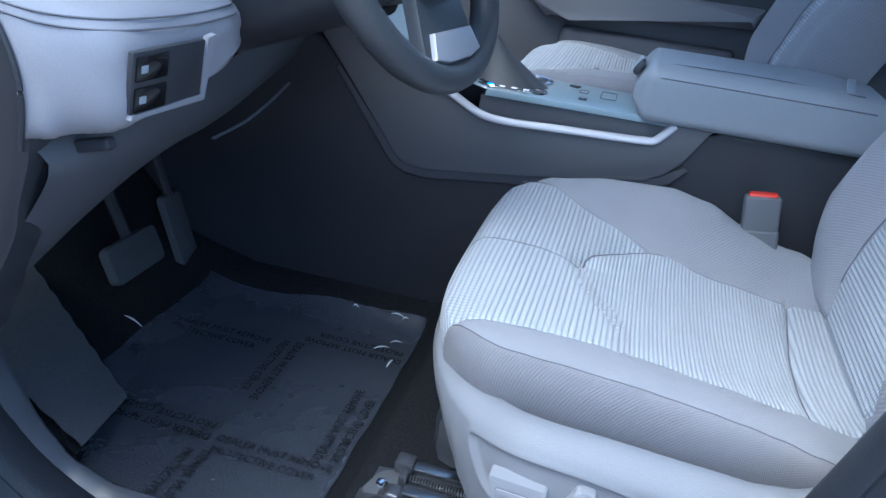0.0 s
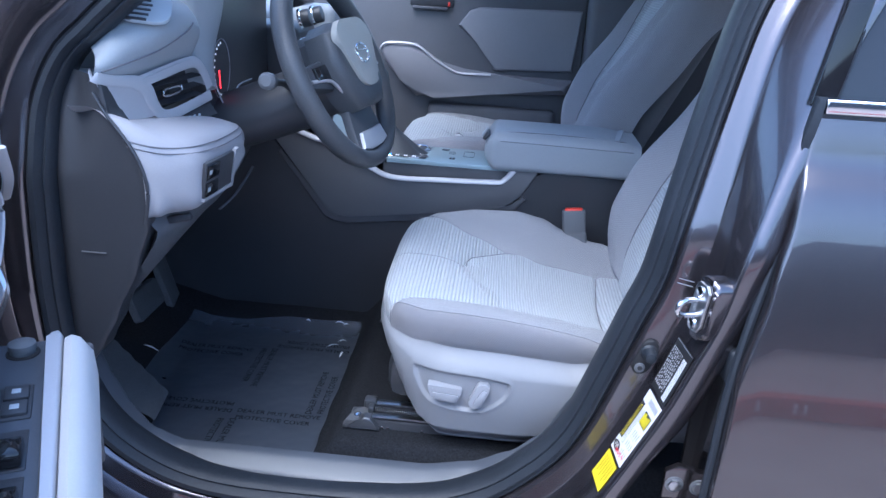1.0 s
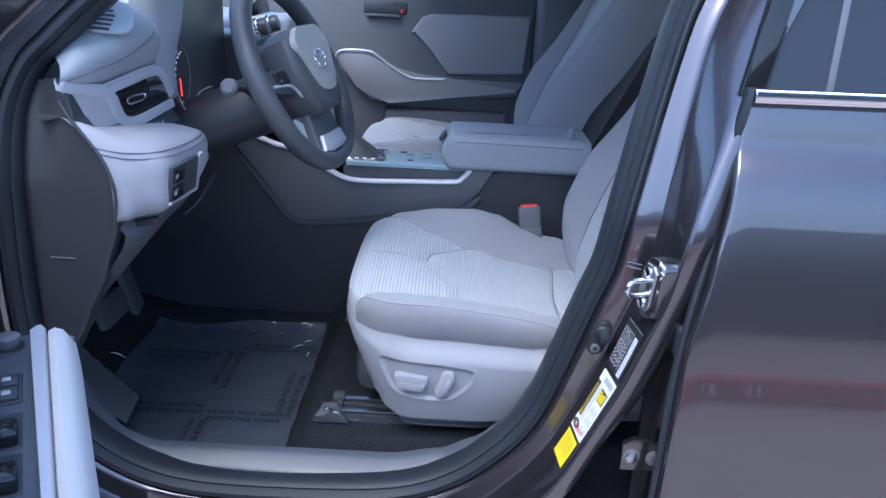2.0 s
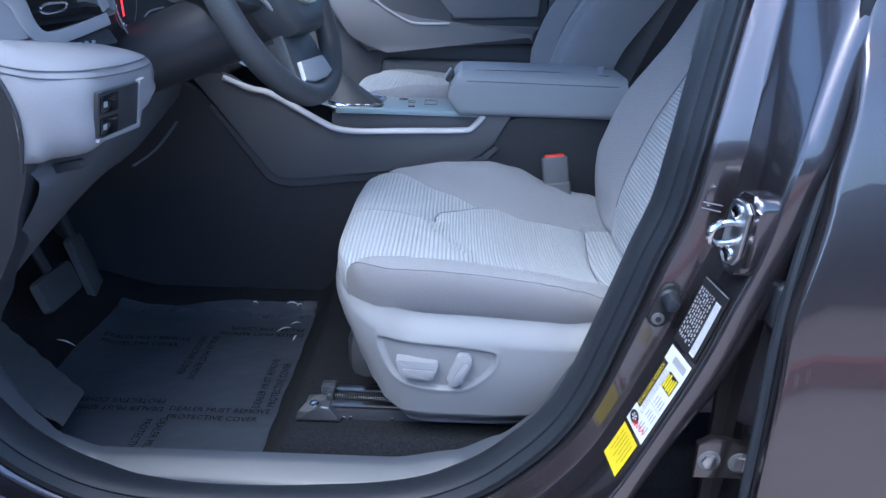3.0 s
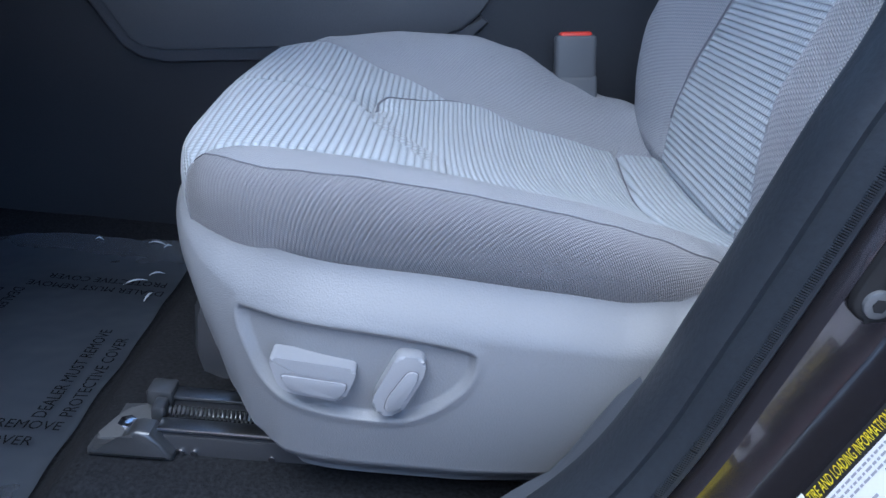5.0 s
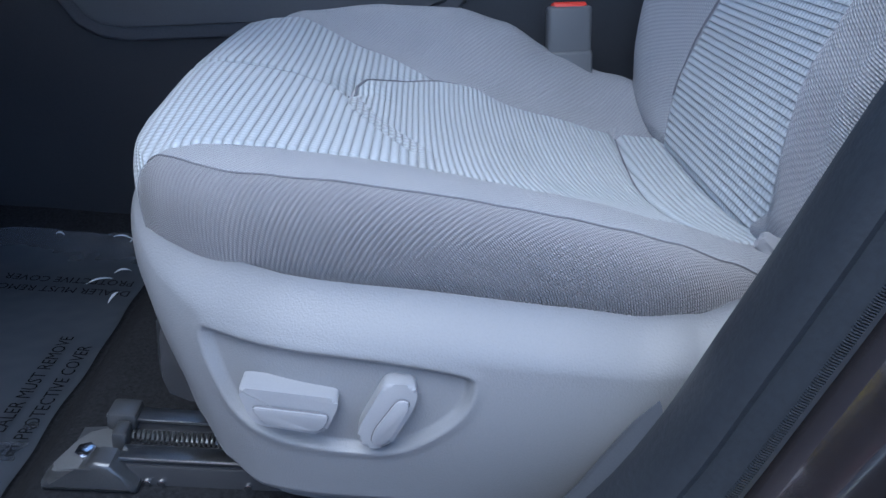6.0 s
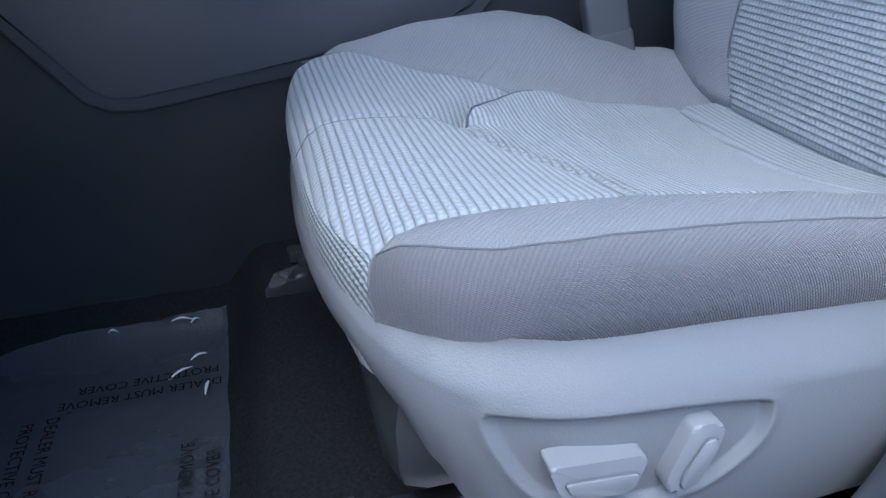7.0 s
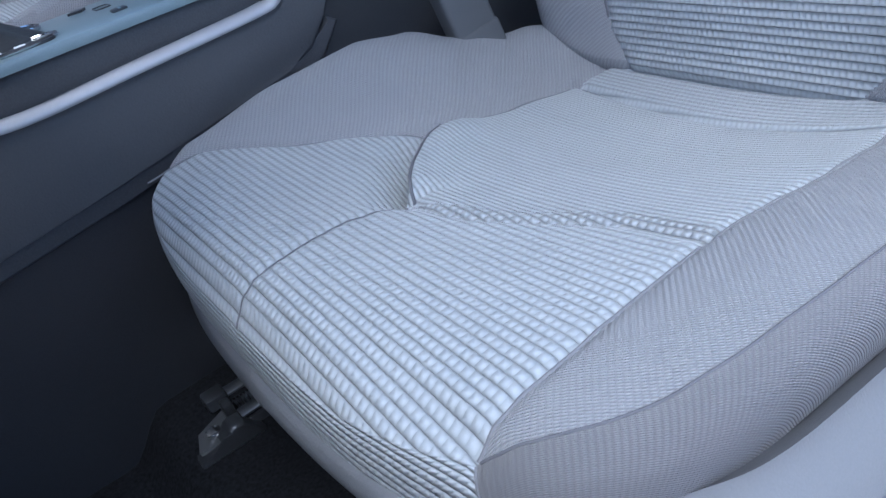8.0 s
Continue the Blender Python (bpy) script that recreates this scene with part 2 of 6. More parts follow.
def tube(points, radius, sides=8, closed=False, flat=1.0, up=(0, 0, 1)):
    pts = [Vector(p) for p in points]
    rows = []
    for i, p in enumerate(pts):
        a = pts[i - 1] if (i or closed) else pts[0]
        b = pts[(i + 1) % len(pts)] if (closed or i < len(pts) - 1) else pts[-1]
        t = (b - a).normalized()
        s = t.cross(Vector(up))
        s = s.normalized() if s.length > 1e-4 else t.orthogonal().normalized()
        w = s.cross(t)
        r = radius[i] if isinstance(radius, (list, tuple)) else radius
        rows.append([p + r * (math.cos(q) * s + flat * math.sin(q) * w) for q in (2 * math.pi * k / sides for k in range(sides))])
    return loft(rows, closed=True, round_path=closed)


def disc(centre, axis, radius, depth, sides=24, r=0.0):
    bm = prism([(radius * math.cos(2 * math.pi * k / sides), radius * math.sin(2 * math.pi * k / sides)) for k in range(sides)], depth, None, r)
    turn = Vector(axis).to_track_quat("Z", "Y").to_matrix().to_4x4()
    return move(bm, Matrix.Translation(centre) @ turn)


def rounded(a0, a1, b0, b1, r, seg=4):
    out = []
    for ca, cb, s in ((a1 - r, b1 - r, 0), (a0 + r, b1 - r, 90), (a0 + r, b0 + r, 180), (a1 - r, b0 + r, 270)):
        for k in range(seg + 1):
            q = radians(s + 90 * k / seg)
            out.append((ca + r * math.cos(q), cb + r * math.sin(q)))
    return out


# axes (a, b, c) -> world for prisms: in the x-z plane rising outboard (-y), and on the floor
def side_plane(y):
    return Matrix(((1, 0, 0, 0), (0, 0, -1, y), (0, 1, 0, 0), (0, 0, 0, 1)))


def round_poly(points, r, n=5):
    """The outline with its corners rounded."""
    out = []
    for i, p in enumerate(points):
        p, a, b = Vector(p), Vector(points[i - 1]), Vector(points[(i + 1) % len(points)])
        u, w = (a - p), (b - p)
        q0, q1 = p + u.normalized() * min(r, u.length * 0.45), p + w.normalized() * min(r, w.length * 0.45)
        for k in range(n + 1):
            t = k / n
            q = q0 * (1 - t) ** 2 + p * 2 * t * (1 - t) + q1 * t * t
            out.append((q.x, q.y))
    return out


def step(v, a, b):
    t = min(max((v - a) / (b - a), 0), 1)
    return t * t * (3 - 2 * t)


def seg_gap(px, py, ax, ay, bx, by):
    dx, dy = bx - ax, by - ay
    t = min(max(((px - ax) * dx + (py - ay) * dy) / (dx * dx + dy * dy), 0), 1)
    return math.hypot(px - ax - t * dx, py - ay - t * dy)


def line_gap(px, py, line):
    return min(seg_gap(px, py, *a, *b) for a, b in zip(line, line[1:]))


def inside(px, py, poly):
    hit = False
    for (ax, ay), (bx, by) in zip(poly, poly[1:] + poly[:1]):
        if (ay > py) != (by > py) and px < (bx - ax) * (py - ay) / (by - ay) + ax:
            hit = not hit
    return hit


def curve(v, keys):
    """A smooth line through a few (place, value) pairs."""
    if v <= keys[0][0]:
        return keys[0][1]
    for (a, p), (b, q) in zip(keys, keys[1:]):
        if v <= b:
            return p + (q - p) * (0.5 * (v - a) / (b - a) + 0.5 * step(v, a, b))
    return keys[-1][1]


# ---- ground and far surroundings ----
def build_outside():
    bm = bmesh.new()
    bmesh.ops.create_grid(bm, x_segments=4, y_segments=4, size=400)
    structure("ground", bm, ASPHALT, "weathered pale brown surface of the parking lot", "ground", False, GROUND)
    kerb = box(-8, 14, -2.60, -2.40, 0.0, 0.15, 0.015)
    structure("kerb", kerb, REDPAINT, "worn red painted concrete kerb", "kerb", True, GROUND)
    structure("pavement", box(-30, 40, -6.6, -2.605, 0.0, 0.14, 0.01), CONCRETE, "pale concrete pavement behind the kerb", "pavement", False, GROUND)
    structure("backdrop", box(-40, 60, -6.9, -6.7, 0.0, 2.05, 0.02), DARKWALL, "dark building front across the lot", "building", False, GROUND)
    random.seed(4)
    x = 1.50
    letters = bmesh.new()
    while x < 1.80:
        w = random.uniform(0.015, 0.035)
        letters = join(letters, box(x, x + w, -2.399, -2.396, 0.04, 0.115, 0))
        x += w + random.choice((0.03, 0.03, 0.035, 0.16))
    structure("kerb_marking", letters, WORNWHITE, "worn white painted letters on the red kerb", "road marking", False, GROUND)


build_outside()


# ---- body shell ----
RING = [(0.645, 1.50), (0.578, 1.298), (0.514, 1.015), (0.494, 0.90), (0.471, 0.83), (0.448, 0.755), (0.427, 0.69), (0.405, 0.625), (0.375, 0.565), (0.33, 0.512),
        (0.26, 0.454), (0.16, 0.414), (0.0, 0.400), (-0.2, 0.400), (-0.31, 0.418), (-0.39, 0.457), (-0.445, 0.506), (-0.480, 0.568), (-0.505, 0.648), (-0.514, 0.75), (-0.514, 0.86), (-0.508, 1.0), (-0.500, 1.095),
        (-0.472, 1.165), (-0.435, 1.205), (-0.36, 1.276), (-0.14, 1.46), (0.2, 1.57), (0.5, 1.575)]
ring = spline([(x, 0, z) for x, z in RING], 200, True)


def outward(i):
    t = (ring[(i + 1) % len(ring)] - ring[i - 1]).normalized()
    out = Vector((t.z, 0, -t.x))
    mid = Vector((0.05, 0, 1.0))
    return out if (ring[i] + out * 0.1 - mid).length > (ring[i] - mid).length else -out


def tumble(z):
    """How far the flank leans inboard at a height."""
    return 0.22 * max(0.0, z - 0.98)


def tight(z):
    """The jamb narrows round the lower corners of the opening."""
    return 1.0 - 0.27 * math.exp(-(((z - 0.60) / 0.11) ** 2))


def ring_rows(profile, upper=None):
    """Sweeps a profile round the opening; above the belt line it passes over into the upper one."""
    rows = []
    low_profile = profile
    for i, p in enumerate(ring):
        out = outward(i)
        if upper:
            f = step(p.z, 0.90, 1.30)
            profile = [(a + (c - a) * f, b + (d - b) * f) for (a, b), (c, d) in zip(low_profile, upper)]
        rows.append([q + Vector((0, y + tumble(q.z), 0)) for q, y in ((p + out * (d if d < 0.04 else 0.04 + (d - 0.04) * tight(p.z)), y) for d, y in profile)])
    return rows


JAMB = [(0.016, 0.62), (0.026, 0.60), (0.031, 0.572), (0.037, 0.560), (0.043, 0.5555), (0.076, 0.5560), (0.0805, 0.5555), (0.083, 0.550), (0.084, 0.535), (0.0955, 0.463),
        (0.0975, 0.457), (0.101, 0.454), (0.115, 0.455), (0.134, 0.460), (0.144, 0.469), (0.152, 0.482), (0.158, 0.52), (0.166, 0.60)]
JAMB_UPPER = [(0.016, 0.62), (0.026, 0.60), (0.031, 0.574), (0.038, 0.563), (0.050, 0.560), (0.060, 0.557), (0.066, 0.552), (0.070, 0.545), (0.074, 0.537), (0.112, 0.484),
              (0.117, 0.478), (0.122, 0.472), (0.128, 0.467), (0.134, 0.466), (0.144, 0.469), (0.152, 0.482), (0.158, 0.52), (0.166, 0.60)]
WALL_IN, WALL_OUT = 0.0845, 0.0950


def jamb_y(d):
    for (a, ya), (b, yb) in zip(JAMB, JAMB[1:]):
        if a <= d <= b:
            return ya + (yb - ya) * (d - a) / (b - a)
    return 0.6


RUN = [0.0]
for p_a, p_b in zip(ring, ring[1:]):
    RUN.append(RUN[-1] + (p_b - p_a).length)


def run_at(z):
    """Length along the rear side of the ring, from its top, down to a height."""
    for i in range(1, 80):
        if ring[i].z <= z:
            f = (ring[i - 1].z - z) / (ring[i - 1].z - ring[i].z)
            return RUN[i - 1] + f * (RUN[i] - RUN[i - 1])
    return RUN[79]


def on_jamb(s, d, lift=0.002):
    """The place on the pillar s along the ring and d out from it, raised off the paint."""
    i = max(k for k in range(120) if RUN[k] <= s)
    f = (s - RUN[i]) / (RUN[i + 1] - RUN[i])
    p = ring[i].lerp(ring[i + 1], f)
    out = outward(i).lerp(outward(i + 1), f).normalized()
    q = p + out * (d if d < 0.04 else 0.04 + (d - 0.04) * tight(p.z))
    slope = (jamb_y(d + 0.002) - jamb_y(d - 0.002)) / 0.004
    normal = (Vector((0, -1, 0)) + out * slope).normalized()
    return q + Vector((0, jamb_y(d) + tumble(q.z), 0)) + normal * lift


def jamb_patch(s0, s1, d0, d1, lift=0.002, n=12, m=4):
    return loft([[on_jamb(s0 + (s1 - s0) * i / n, d0 + (d1 - d0) * k / m, lift) for k in range(m + 1)] for i in range(n + 1)])


def build_shell():
    structure("door_frame", loft(ring_rows(JAMB, JAMB_UPPER), round_path=True), JAMBPAINT, "dark grey painted door jamb and pillar of the car", "car body")
    seal = loft(ring_rows([(0.034, 0.578), (0.034, 0.566), (0.027, 0.557), (0.018, 0.558), (0.013, 0.566), (0.010, 0.573), (0.006, 0.572), (0.001, 0.578),
                           (-0.002, 0.592), (-0.002, 0.612), (0.006, 0.63)]), round_path=True)
    structure("weatherstrip", seal, RUBBER, "black rubber weatherstrip round the door opening", "door seal")
    ribs = bmesh.new()
    for i in range(2, 76):
        for g in np.linspace(0, 1, 12, endpoint=False):
            p, out = ring[i].lerp(ring[i + 1], g), outward(i)
            along = (ring[i + 1] - ring[i]).normalized()
            at = p + out * 0.0205 + Vector((0, 0.5565 + tumble(p.z), 0))
            corners = [at + along * (0.0006 * a) + out * (0.0035 * b) for a, b in ((-1, -1), (1, -1), (1, 1), (-1, 1))]
            low = [ribs.verts.new(q + Vector((0, 0.0012, 0))) for q in corners]
            high = [ribs.verts.new(at + (q - at) * 0.7 - Vector((0, 0.0009, 0))) for q in corners]
            ribs.faces.new(high)
            for k in range(4):
                ribs.faces.new((low[k], low[(k + 1) % 4], high[(k + 1) % 4], high[k]))
    structure("trim", ribs, RUBBER, "fine cross ribs on the rubber weatherstrip", "door seal")
    inner = loft([r for r in ring_rows([(0.002, 0.622), (0.010, 0.66), (0.05, 0.72)])[:24]])
    # added filler whose near black colour stands for deep shade in the gap
    structure("gap_shade", box(0.615, 0.74, 0.585, 0.60, 0.25, 1.02, 0.004), BLACKGAP, "near black filler for the shade between the pillar and the rear door", "car body")
    structure("pillar_trim", inner, DARK, "dark plastic lining behind the door pillar", "pillar trim")
    # scuff plate over the sill
    rows = []
    for x in np.linspace(-0.52, 0.42, 70):
        lift = curve(x, [(-0.52, 0.26), (-0.48, 0.14), (-0.44, 0.065), (-0.40, 0.022), (-0.34, 0), (0.14, 0), (0.24, 0.018), (0.31, 0.05), (0.36, 0.09), (0.42, 0.19)])
        rows.append([(x, y, z + lift) for y, z in ((0.598, 0.380), (0.604, 0.398), (0.616, 0.407), (0.640, 0.420), (0.652, 0.4265), (0.657, 0.427), (0.661, 0.422), (0.663, 0.34 - lift))])
    structure("scuff_plate", loft(rows), SILL, "dark grey plastic scuff plate on the door sill", "door sill")

    def floor_z(x, y):
        z = 0.378 + 0.056 * step(x, -0.10, -0.035) - 0.25 * min(0, x + 0.50) + 0.9 * max(0, -x - 0.66)
        z += 0.03 * step(y, 1.20, 1.36) + 0.03 * step(-x, 0.42, 0.52) * step(-y, -0.72, -0.62)
        z -= 0.06 * (1 - step(y, 0.662, 0.70)) * step(x, -0.10, -0.035)
        return z + 0.002 * noise.noise(Vector((x * 9, y * 9, 0)))

    rows = [[(x, y, floor_z(x, y)) for y in np.linspace(0.60, 1.37, 60)] for x in np.linspace(-0.95, 1.6, 170)]
    structure("floor", loft(rows), CARPET, "charcoal carpet on the car floor", "car floor")
    far_floor = loft([[(x, y, z) for y in (1.37, 1.55, 2.20)] for x, z in ((1.6, 0.40), (-0.45, 0.38), (-0.80, 0.62), (-0.92, 1.0))])
    structure("floor_2", far_floor, CARPET, "charcoal carpet on the passenger side floor", "car floor")
    structure("wall_front", box(-1.0, -0.93, 0.5, 2.36, 0.35, 1.12, 0.01), BLACK, "dark bulkhead ahead of the pedals", "car body")
    structure("ceiling", box(-0.1, 2.6, 0.66, 2.20, 1.60, 1.66, 0.02), PALE, "pale grey roof lining of the car", "roof")
    structure("wall_rear", box(2.55, 2.6, 0.5, 2.36, 0.35, 1.1, 0.01), DARK, "dark rear end of the car cabin", "car body")
    return floor_z


floor_height = build_shell()


# ---- seats ----
def pillow_point(centre, half, top, spread, drop, power, edge, a, b):
    r = max((abs(a) ** power + abs(b) ** power) ** (1 / power), 1e-6)
    w = max(0.0, (r - edge) / (1 - edge))
    pa, pb = (a / edge, b / edge) if r <= edge else (a / r, b / r)
    q = min(w, 1.25)
    x, y = centre[0] + pa * half[0], centre[1] + pb * (half[1] if pb > 0 else half[2])
    n = Vector((pa * abs(pa) ** 3, pb * abs(pb) ** 3))
    n = n.normalized() if n.length > 1e-6 else n
    grow = spread(n.x, n.y, q)
    return (x + n.x * grow, y + n.y * grow, top(x, y) - drop * (0.25 * q + 0.75 * q * q if q < 1 else 1.75 * q - 0.75), w)


def pillow(centre, half, top, spread, drop, na, nb, power, edge=0.80):
    """A padded slab: grid over a squarish plan, the rim rolled over and down. top(a, b) gives the height, spread(na, nb, q) the bulge."""
    verts, uvs = [], []
    for i in range(na + 1):
        a = -1 + 2 * i / na
        for k in range(nb + 1):
            b = -1 + 2 * k / nb
            verts.append(pillow_point(centre, half, top, spread, drop, power, edge, a, b))
            uvs.append((a / edge * half[0], b / edge * (half[1] if b > 0 else half[2])))
    return verts, uvs


def split_grid(verts, uvs, na, nb, regions, place, parent):
    """Cuts one grid into named parts. regions: (name, material, label, test(a, b, w)) in order."""
    kinds = {}
    for i in range(na):
        for k in range(nb):
            ids = (i * (nb + 1) + k, (i + 1) * (nb + 1) + k, (i + 1) * (nb + 1) + k + 1, i * (nb + 1) + k + 1)
            w = sum(verts[j][3] for j in ids) / 4
            u = [sum(uvs[j][m] for j in ids) / 4 for m in range(2)]
            for n, (name, mat, label, test) in enumerate(regions):
                if test(u[0], u[1], w):
                    kinds.setdefault(n, []).append(ids)
                    break
    for n, faces in kinds.items():
        name, mat, label, _ = regions[n]
        used = sorted({j for f in faces for j in f})
        at = {j: m for m, j in enumerate(used)}
        me = bpy.data.meshes.new(name)
        me.from_pydata([CAR @ place @ Vector(verts[j][:3]) for j in used], [], [[at[j] for j in f] for f in faces])
        layer = me.uv_layers.new(name="UVMap")
        for loop in me.loops:
            layer.data[loop.index].uv = uvs[used[loop.vertex_index]]
        for p in me.polygons:
            p.use_smooth = True
        me.materials.append(mat)
        ob = new(name, me)
        ob.parent = parent
        if label:
            tagged(ob, label)


# cushion plan, in metres from the middle of the cushion: a to the rear, b inboard
MID, HALF = (0.312, 1.0275), (0.290, 0.2725, 0.317)
SQUARE = 4.0
FOLD = (-0.130, -0.002)
ARM_IN = [FOLD, (-0.112, 0.025), (-0.090, 0.056), (-0.066, 0.082), (-0.041, 0.105), (-0.015, 0.124), (-0.004, 0.128)]
ARM_OUT = [FOLD, (-0.128, -0.040), (-0.121, -0.066), (-0.100, -0.098), (-0.080, -0.124), (-0.063, -0.155), (-0.060, -0.190), (-0.062, -0.234)]
FRONT_SEAM = [(-0.290, -0.033), (-0.251, -0.032), (-0.220, -0.022), (-0.186, -0.012), (-0.155, -0.007), FOLD]


def seam_at(b):
    return curve(b, [(-0.24, 0.172), (-0.1, 0.177), (-0.02, 0.180), (0.05, 0.186), (0.131, 0.193), (0.177, 0.198)])


def edge_out(a):
    return curve(a, [(-0.275, -0.275), (-0.254, -0.251), (-0.238, -0.2495), (-0.196, -0.2495), (-0.172, -0.2475), (-0.141, -0.241), (-0.111, -0.2375), (-0.075, -0.231), (-0.038, -0.2265), (0.0, -0.226), (0.034, -0.229), (0.064, -0.232), (0.12, -0.222), (0.2, -0.207), (0.30, -0.190)])


def edge_in(a):
    return curve(a, [(-0.30, 0.262), (-0.212, 0.228), (-0.11, 0.175), (-0.012, 0.127), (0.09, 0.136), (0.19, 0.158), (0.30, 0.165)])


def hollow_gap(b):
    """Where the fold behind the front part of the cushion lies."""
    if b > FOLD[1]:
        return curve(b, [(q, p) for p, q in ARM_IN])
    return curve(-b, [(-q, p) for p, q in ARM_OUT])


def cushion_top(x, y):
    a, b = x - MID[0], y - MID[1]
    zc = curve(a, [(-0.31, 0.690), (-0.294, 0.706), (-0.286, 0.719), (-0.277, 0.731), (-0.265, 0.738), (-0.251, 0.740), (-0.235, 0.7385), (-0.218, 0.736), (-0.202, 0.733), (-0.186, 0.730), (-0.168, 0.725), (-0.13, 0.716), (-0.06, 0.696), (0.0, 0.684), (0.09, 0.663), (0.19, 0.643), (0.30, 0.640)])
    zo = curve(a, [(-0.31, 0.675), (-0.285, 0.692), (-0.254, 0.713), (-0.238, 0.7245), (-0.218, 0.7295), (-0.196, 0.731), (-0.172, 0.730), (-0.141, 0.7265), (-0.111, 0.724), (-0.075, 0.719), (-0.038, 0.713), (0.0, 0.708), (0.034, 0.7045), (0.064, 0.702), (0.14, 0.684), (0.22, 0.664), (0.3, 0.655)])
    zi = curve(a, [(-0.31, 0.695), (-0.29, 0.715), (-0.27, 0.733), (-0.21, 0.745), (-0.11, 0.720), (-0.01, 0.695), (0.09, 0.672), (0.19, 0.648), (0.3, 0.644)])
    ridge = curve(a, [(-0.31, 0.690), (-0.27, 0.724), (-0.21, 0.747), (-0.11, 0.764), (-0.01, 0.768), (0.05, 0.756), (0.12, 0.724), (0.19, 0.702), (0.3, 0.69)])
    lip = curve(a, [(-0.30, 0.680), (-0.285, 0.692), (-0.254, 0.710), (-0.242, 0.716), (-0.228, 0.720), (-0.194, 0.7235), (-0.158, 0.730), (-0.115, 0.7325), (-0.063, 0.730), (-0.035, 0.728), (0.0, 0.724), (0.037, 0.720), (0.077, 0.714), (0.116, 0.706), (0.16, 0.692), (0.20, 0.674), (0.3, 0.64)])
    eo, ei = edge_out(a), edge_in(a)
    if b < 0:
        f = b / eo
        if f < 1:
            z = zc + (zo - zc) * f * f
        else:
            g = min((eo - b) / max(HALF[2] + eo, 0.01), 1.0)
            z = zo + (lip - zo) * g + 0.016 * g * (1 - g)
    else:
        f = b / ei
        z = zc + (zi - zc) * f * f if f < 1 else zi + (ridge - zi) * step(b, ei, 0.25) - 0.012 * step(b, 0.25, 0.2725)
    z -= 0.0045 * math.exp(-(((b - ei) / 0.006) ** 2)) + 0.0025 * math.exp(-(((b - eo) / 0.004) ** 2))
    if eo < b < ei + 0.01:
        behind = a > hollow_gap(b)
        if b > FOLD[1]:
            gi = line_gap(a, b, ARM_IN)
            fade = (1 - step(b, 0.10, 0.145)) * step(b, FOLD[1] - 0.006, FOLD[1] + 0.016)
            z -= fade * (0.034 * math.exp(-((gi / 0.020) ** 2)) if not behind else 0.034 * math.exp(-((gi / 0.003) ** 2)))
            z += fade * 0.010 * math.exp(-(((gi - 0.012) / 0.024) ** 2)) * behind
        else:
            go = line_gap(a, b, ARM_OUT)
            z -= 0.004 * math.exp(-((go / 0.007) ** 2)) + 0.006 * math.exp(-((math.hypot(a - FOLD[0], b - FOLD[1]) / 0.02) ** 2))
        z -= 0.008 * math.exp(-(((a - seam_at(b)) / 0.006) ** 2))
        if a < FOLD[0]:
            z -= 0.0028 * math.exp(-((line_gap(a, b, FRONT_SEAM) / 0.004) ** 2))
    return z


BACK_HALF = (0.335, 0.25, 0.25)


def back_edge(a, b=1):
    """Half width of the ribbed part of the back, wider on the door side; a runs down it."""
    return (0.022 if b < 0 else 0) + curve(a, [(-0.33, 0.20), (-0.1, 0.185), (0.15, 0.172), (0.25, 0.165), (0.30, 0.15), (0.345, 0.12)])


def back_top(a, b):
    e = back_edge(a, b)
    swell = curve(a, [(-0.34, 0.03), (-0.1, 0.055), (0.08, 0.075), (0.2, 0.07), (0.34, 0.02)])
    z = swell * step(abs(b), e - 0.01, 0.225) - 0.02 * step(abs(b), 0.225, 0.25) - 0.005 * math.exp(-(((abs(b) - e) / 0.006) ** 2))
    return z + 0.012 * math.exp(-(((a - 0.12) / 0.13) ** 2)) - 0.012 * step(a, 0.26, 0.34)


def seam_line(points, height, place, radius=0.0011):
    pts = spline([(p[0], p[1], 0) for p in points], max(12, int(len(points) * 14)))
    return tube([place @ Vector((p.x, p.y, height(p.x, p.y) + 0.0004)) for p in pts], radius, 5)


RECLINE = radians(25)


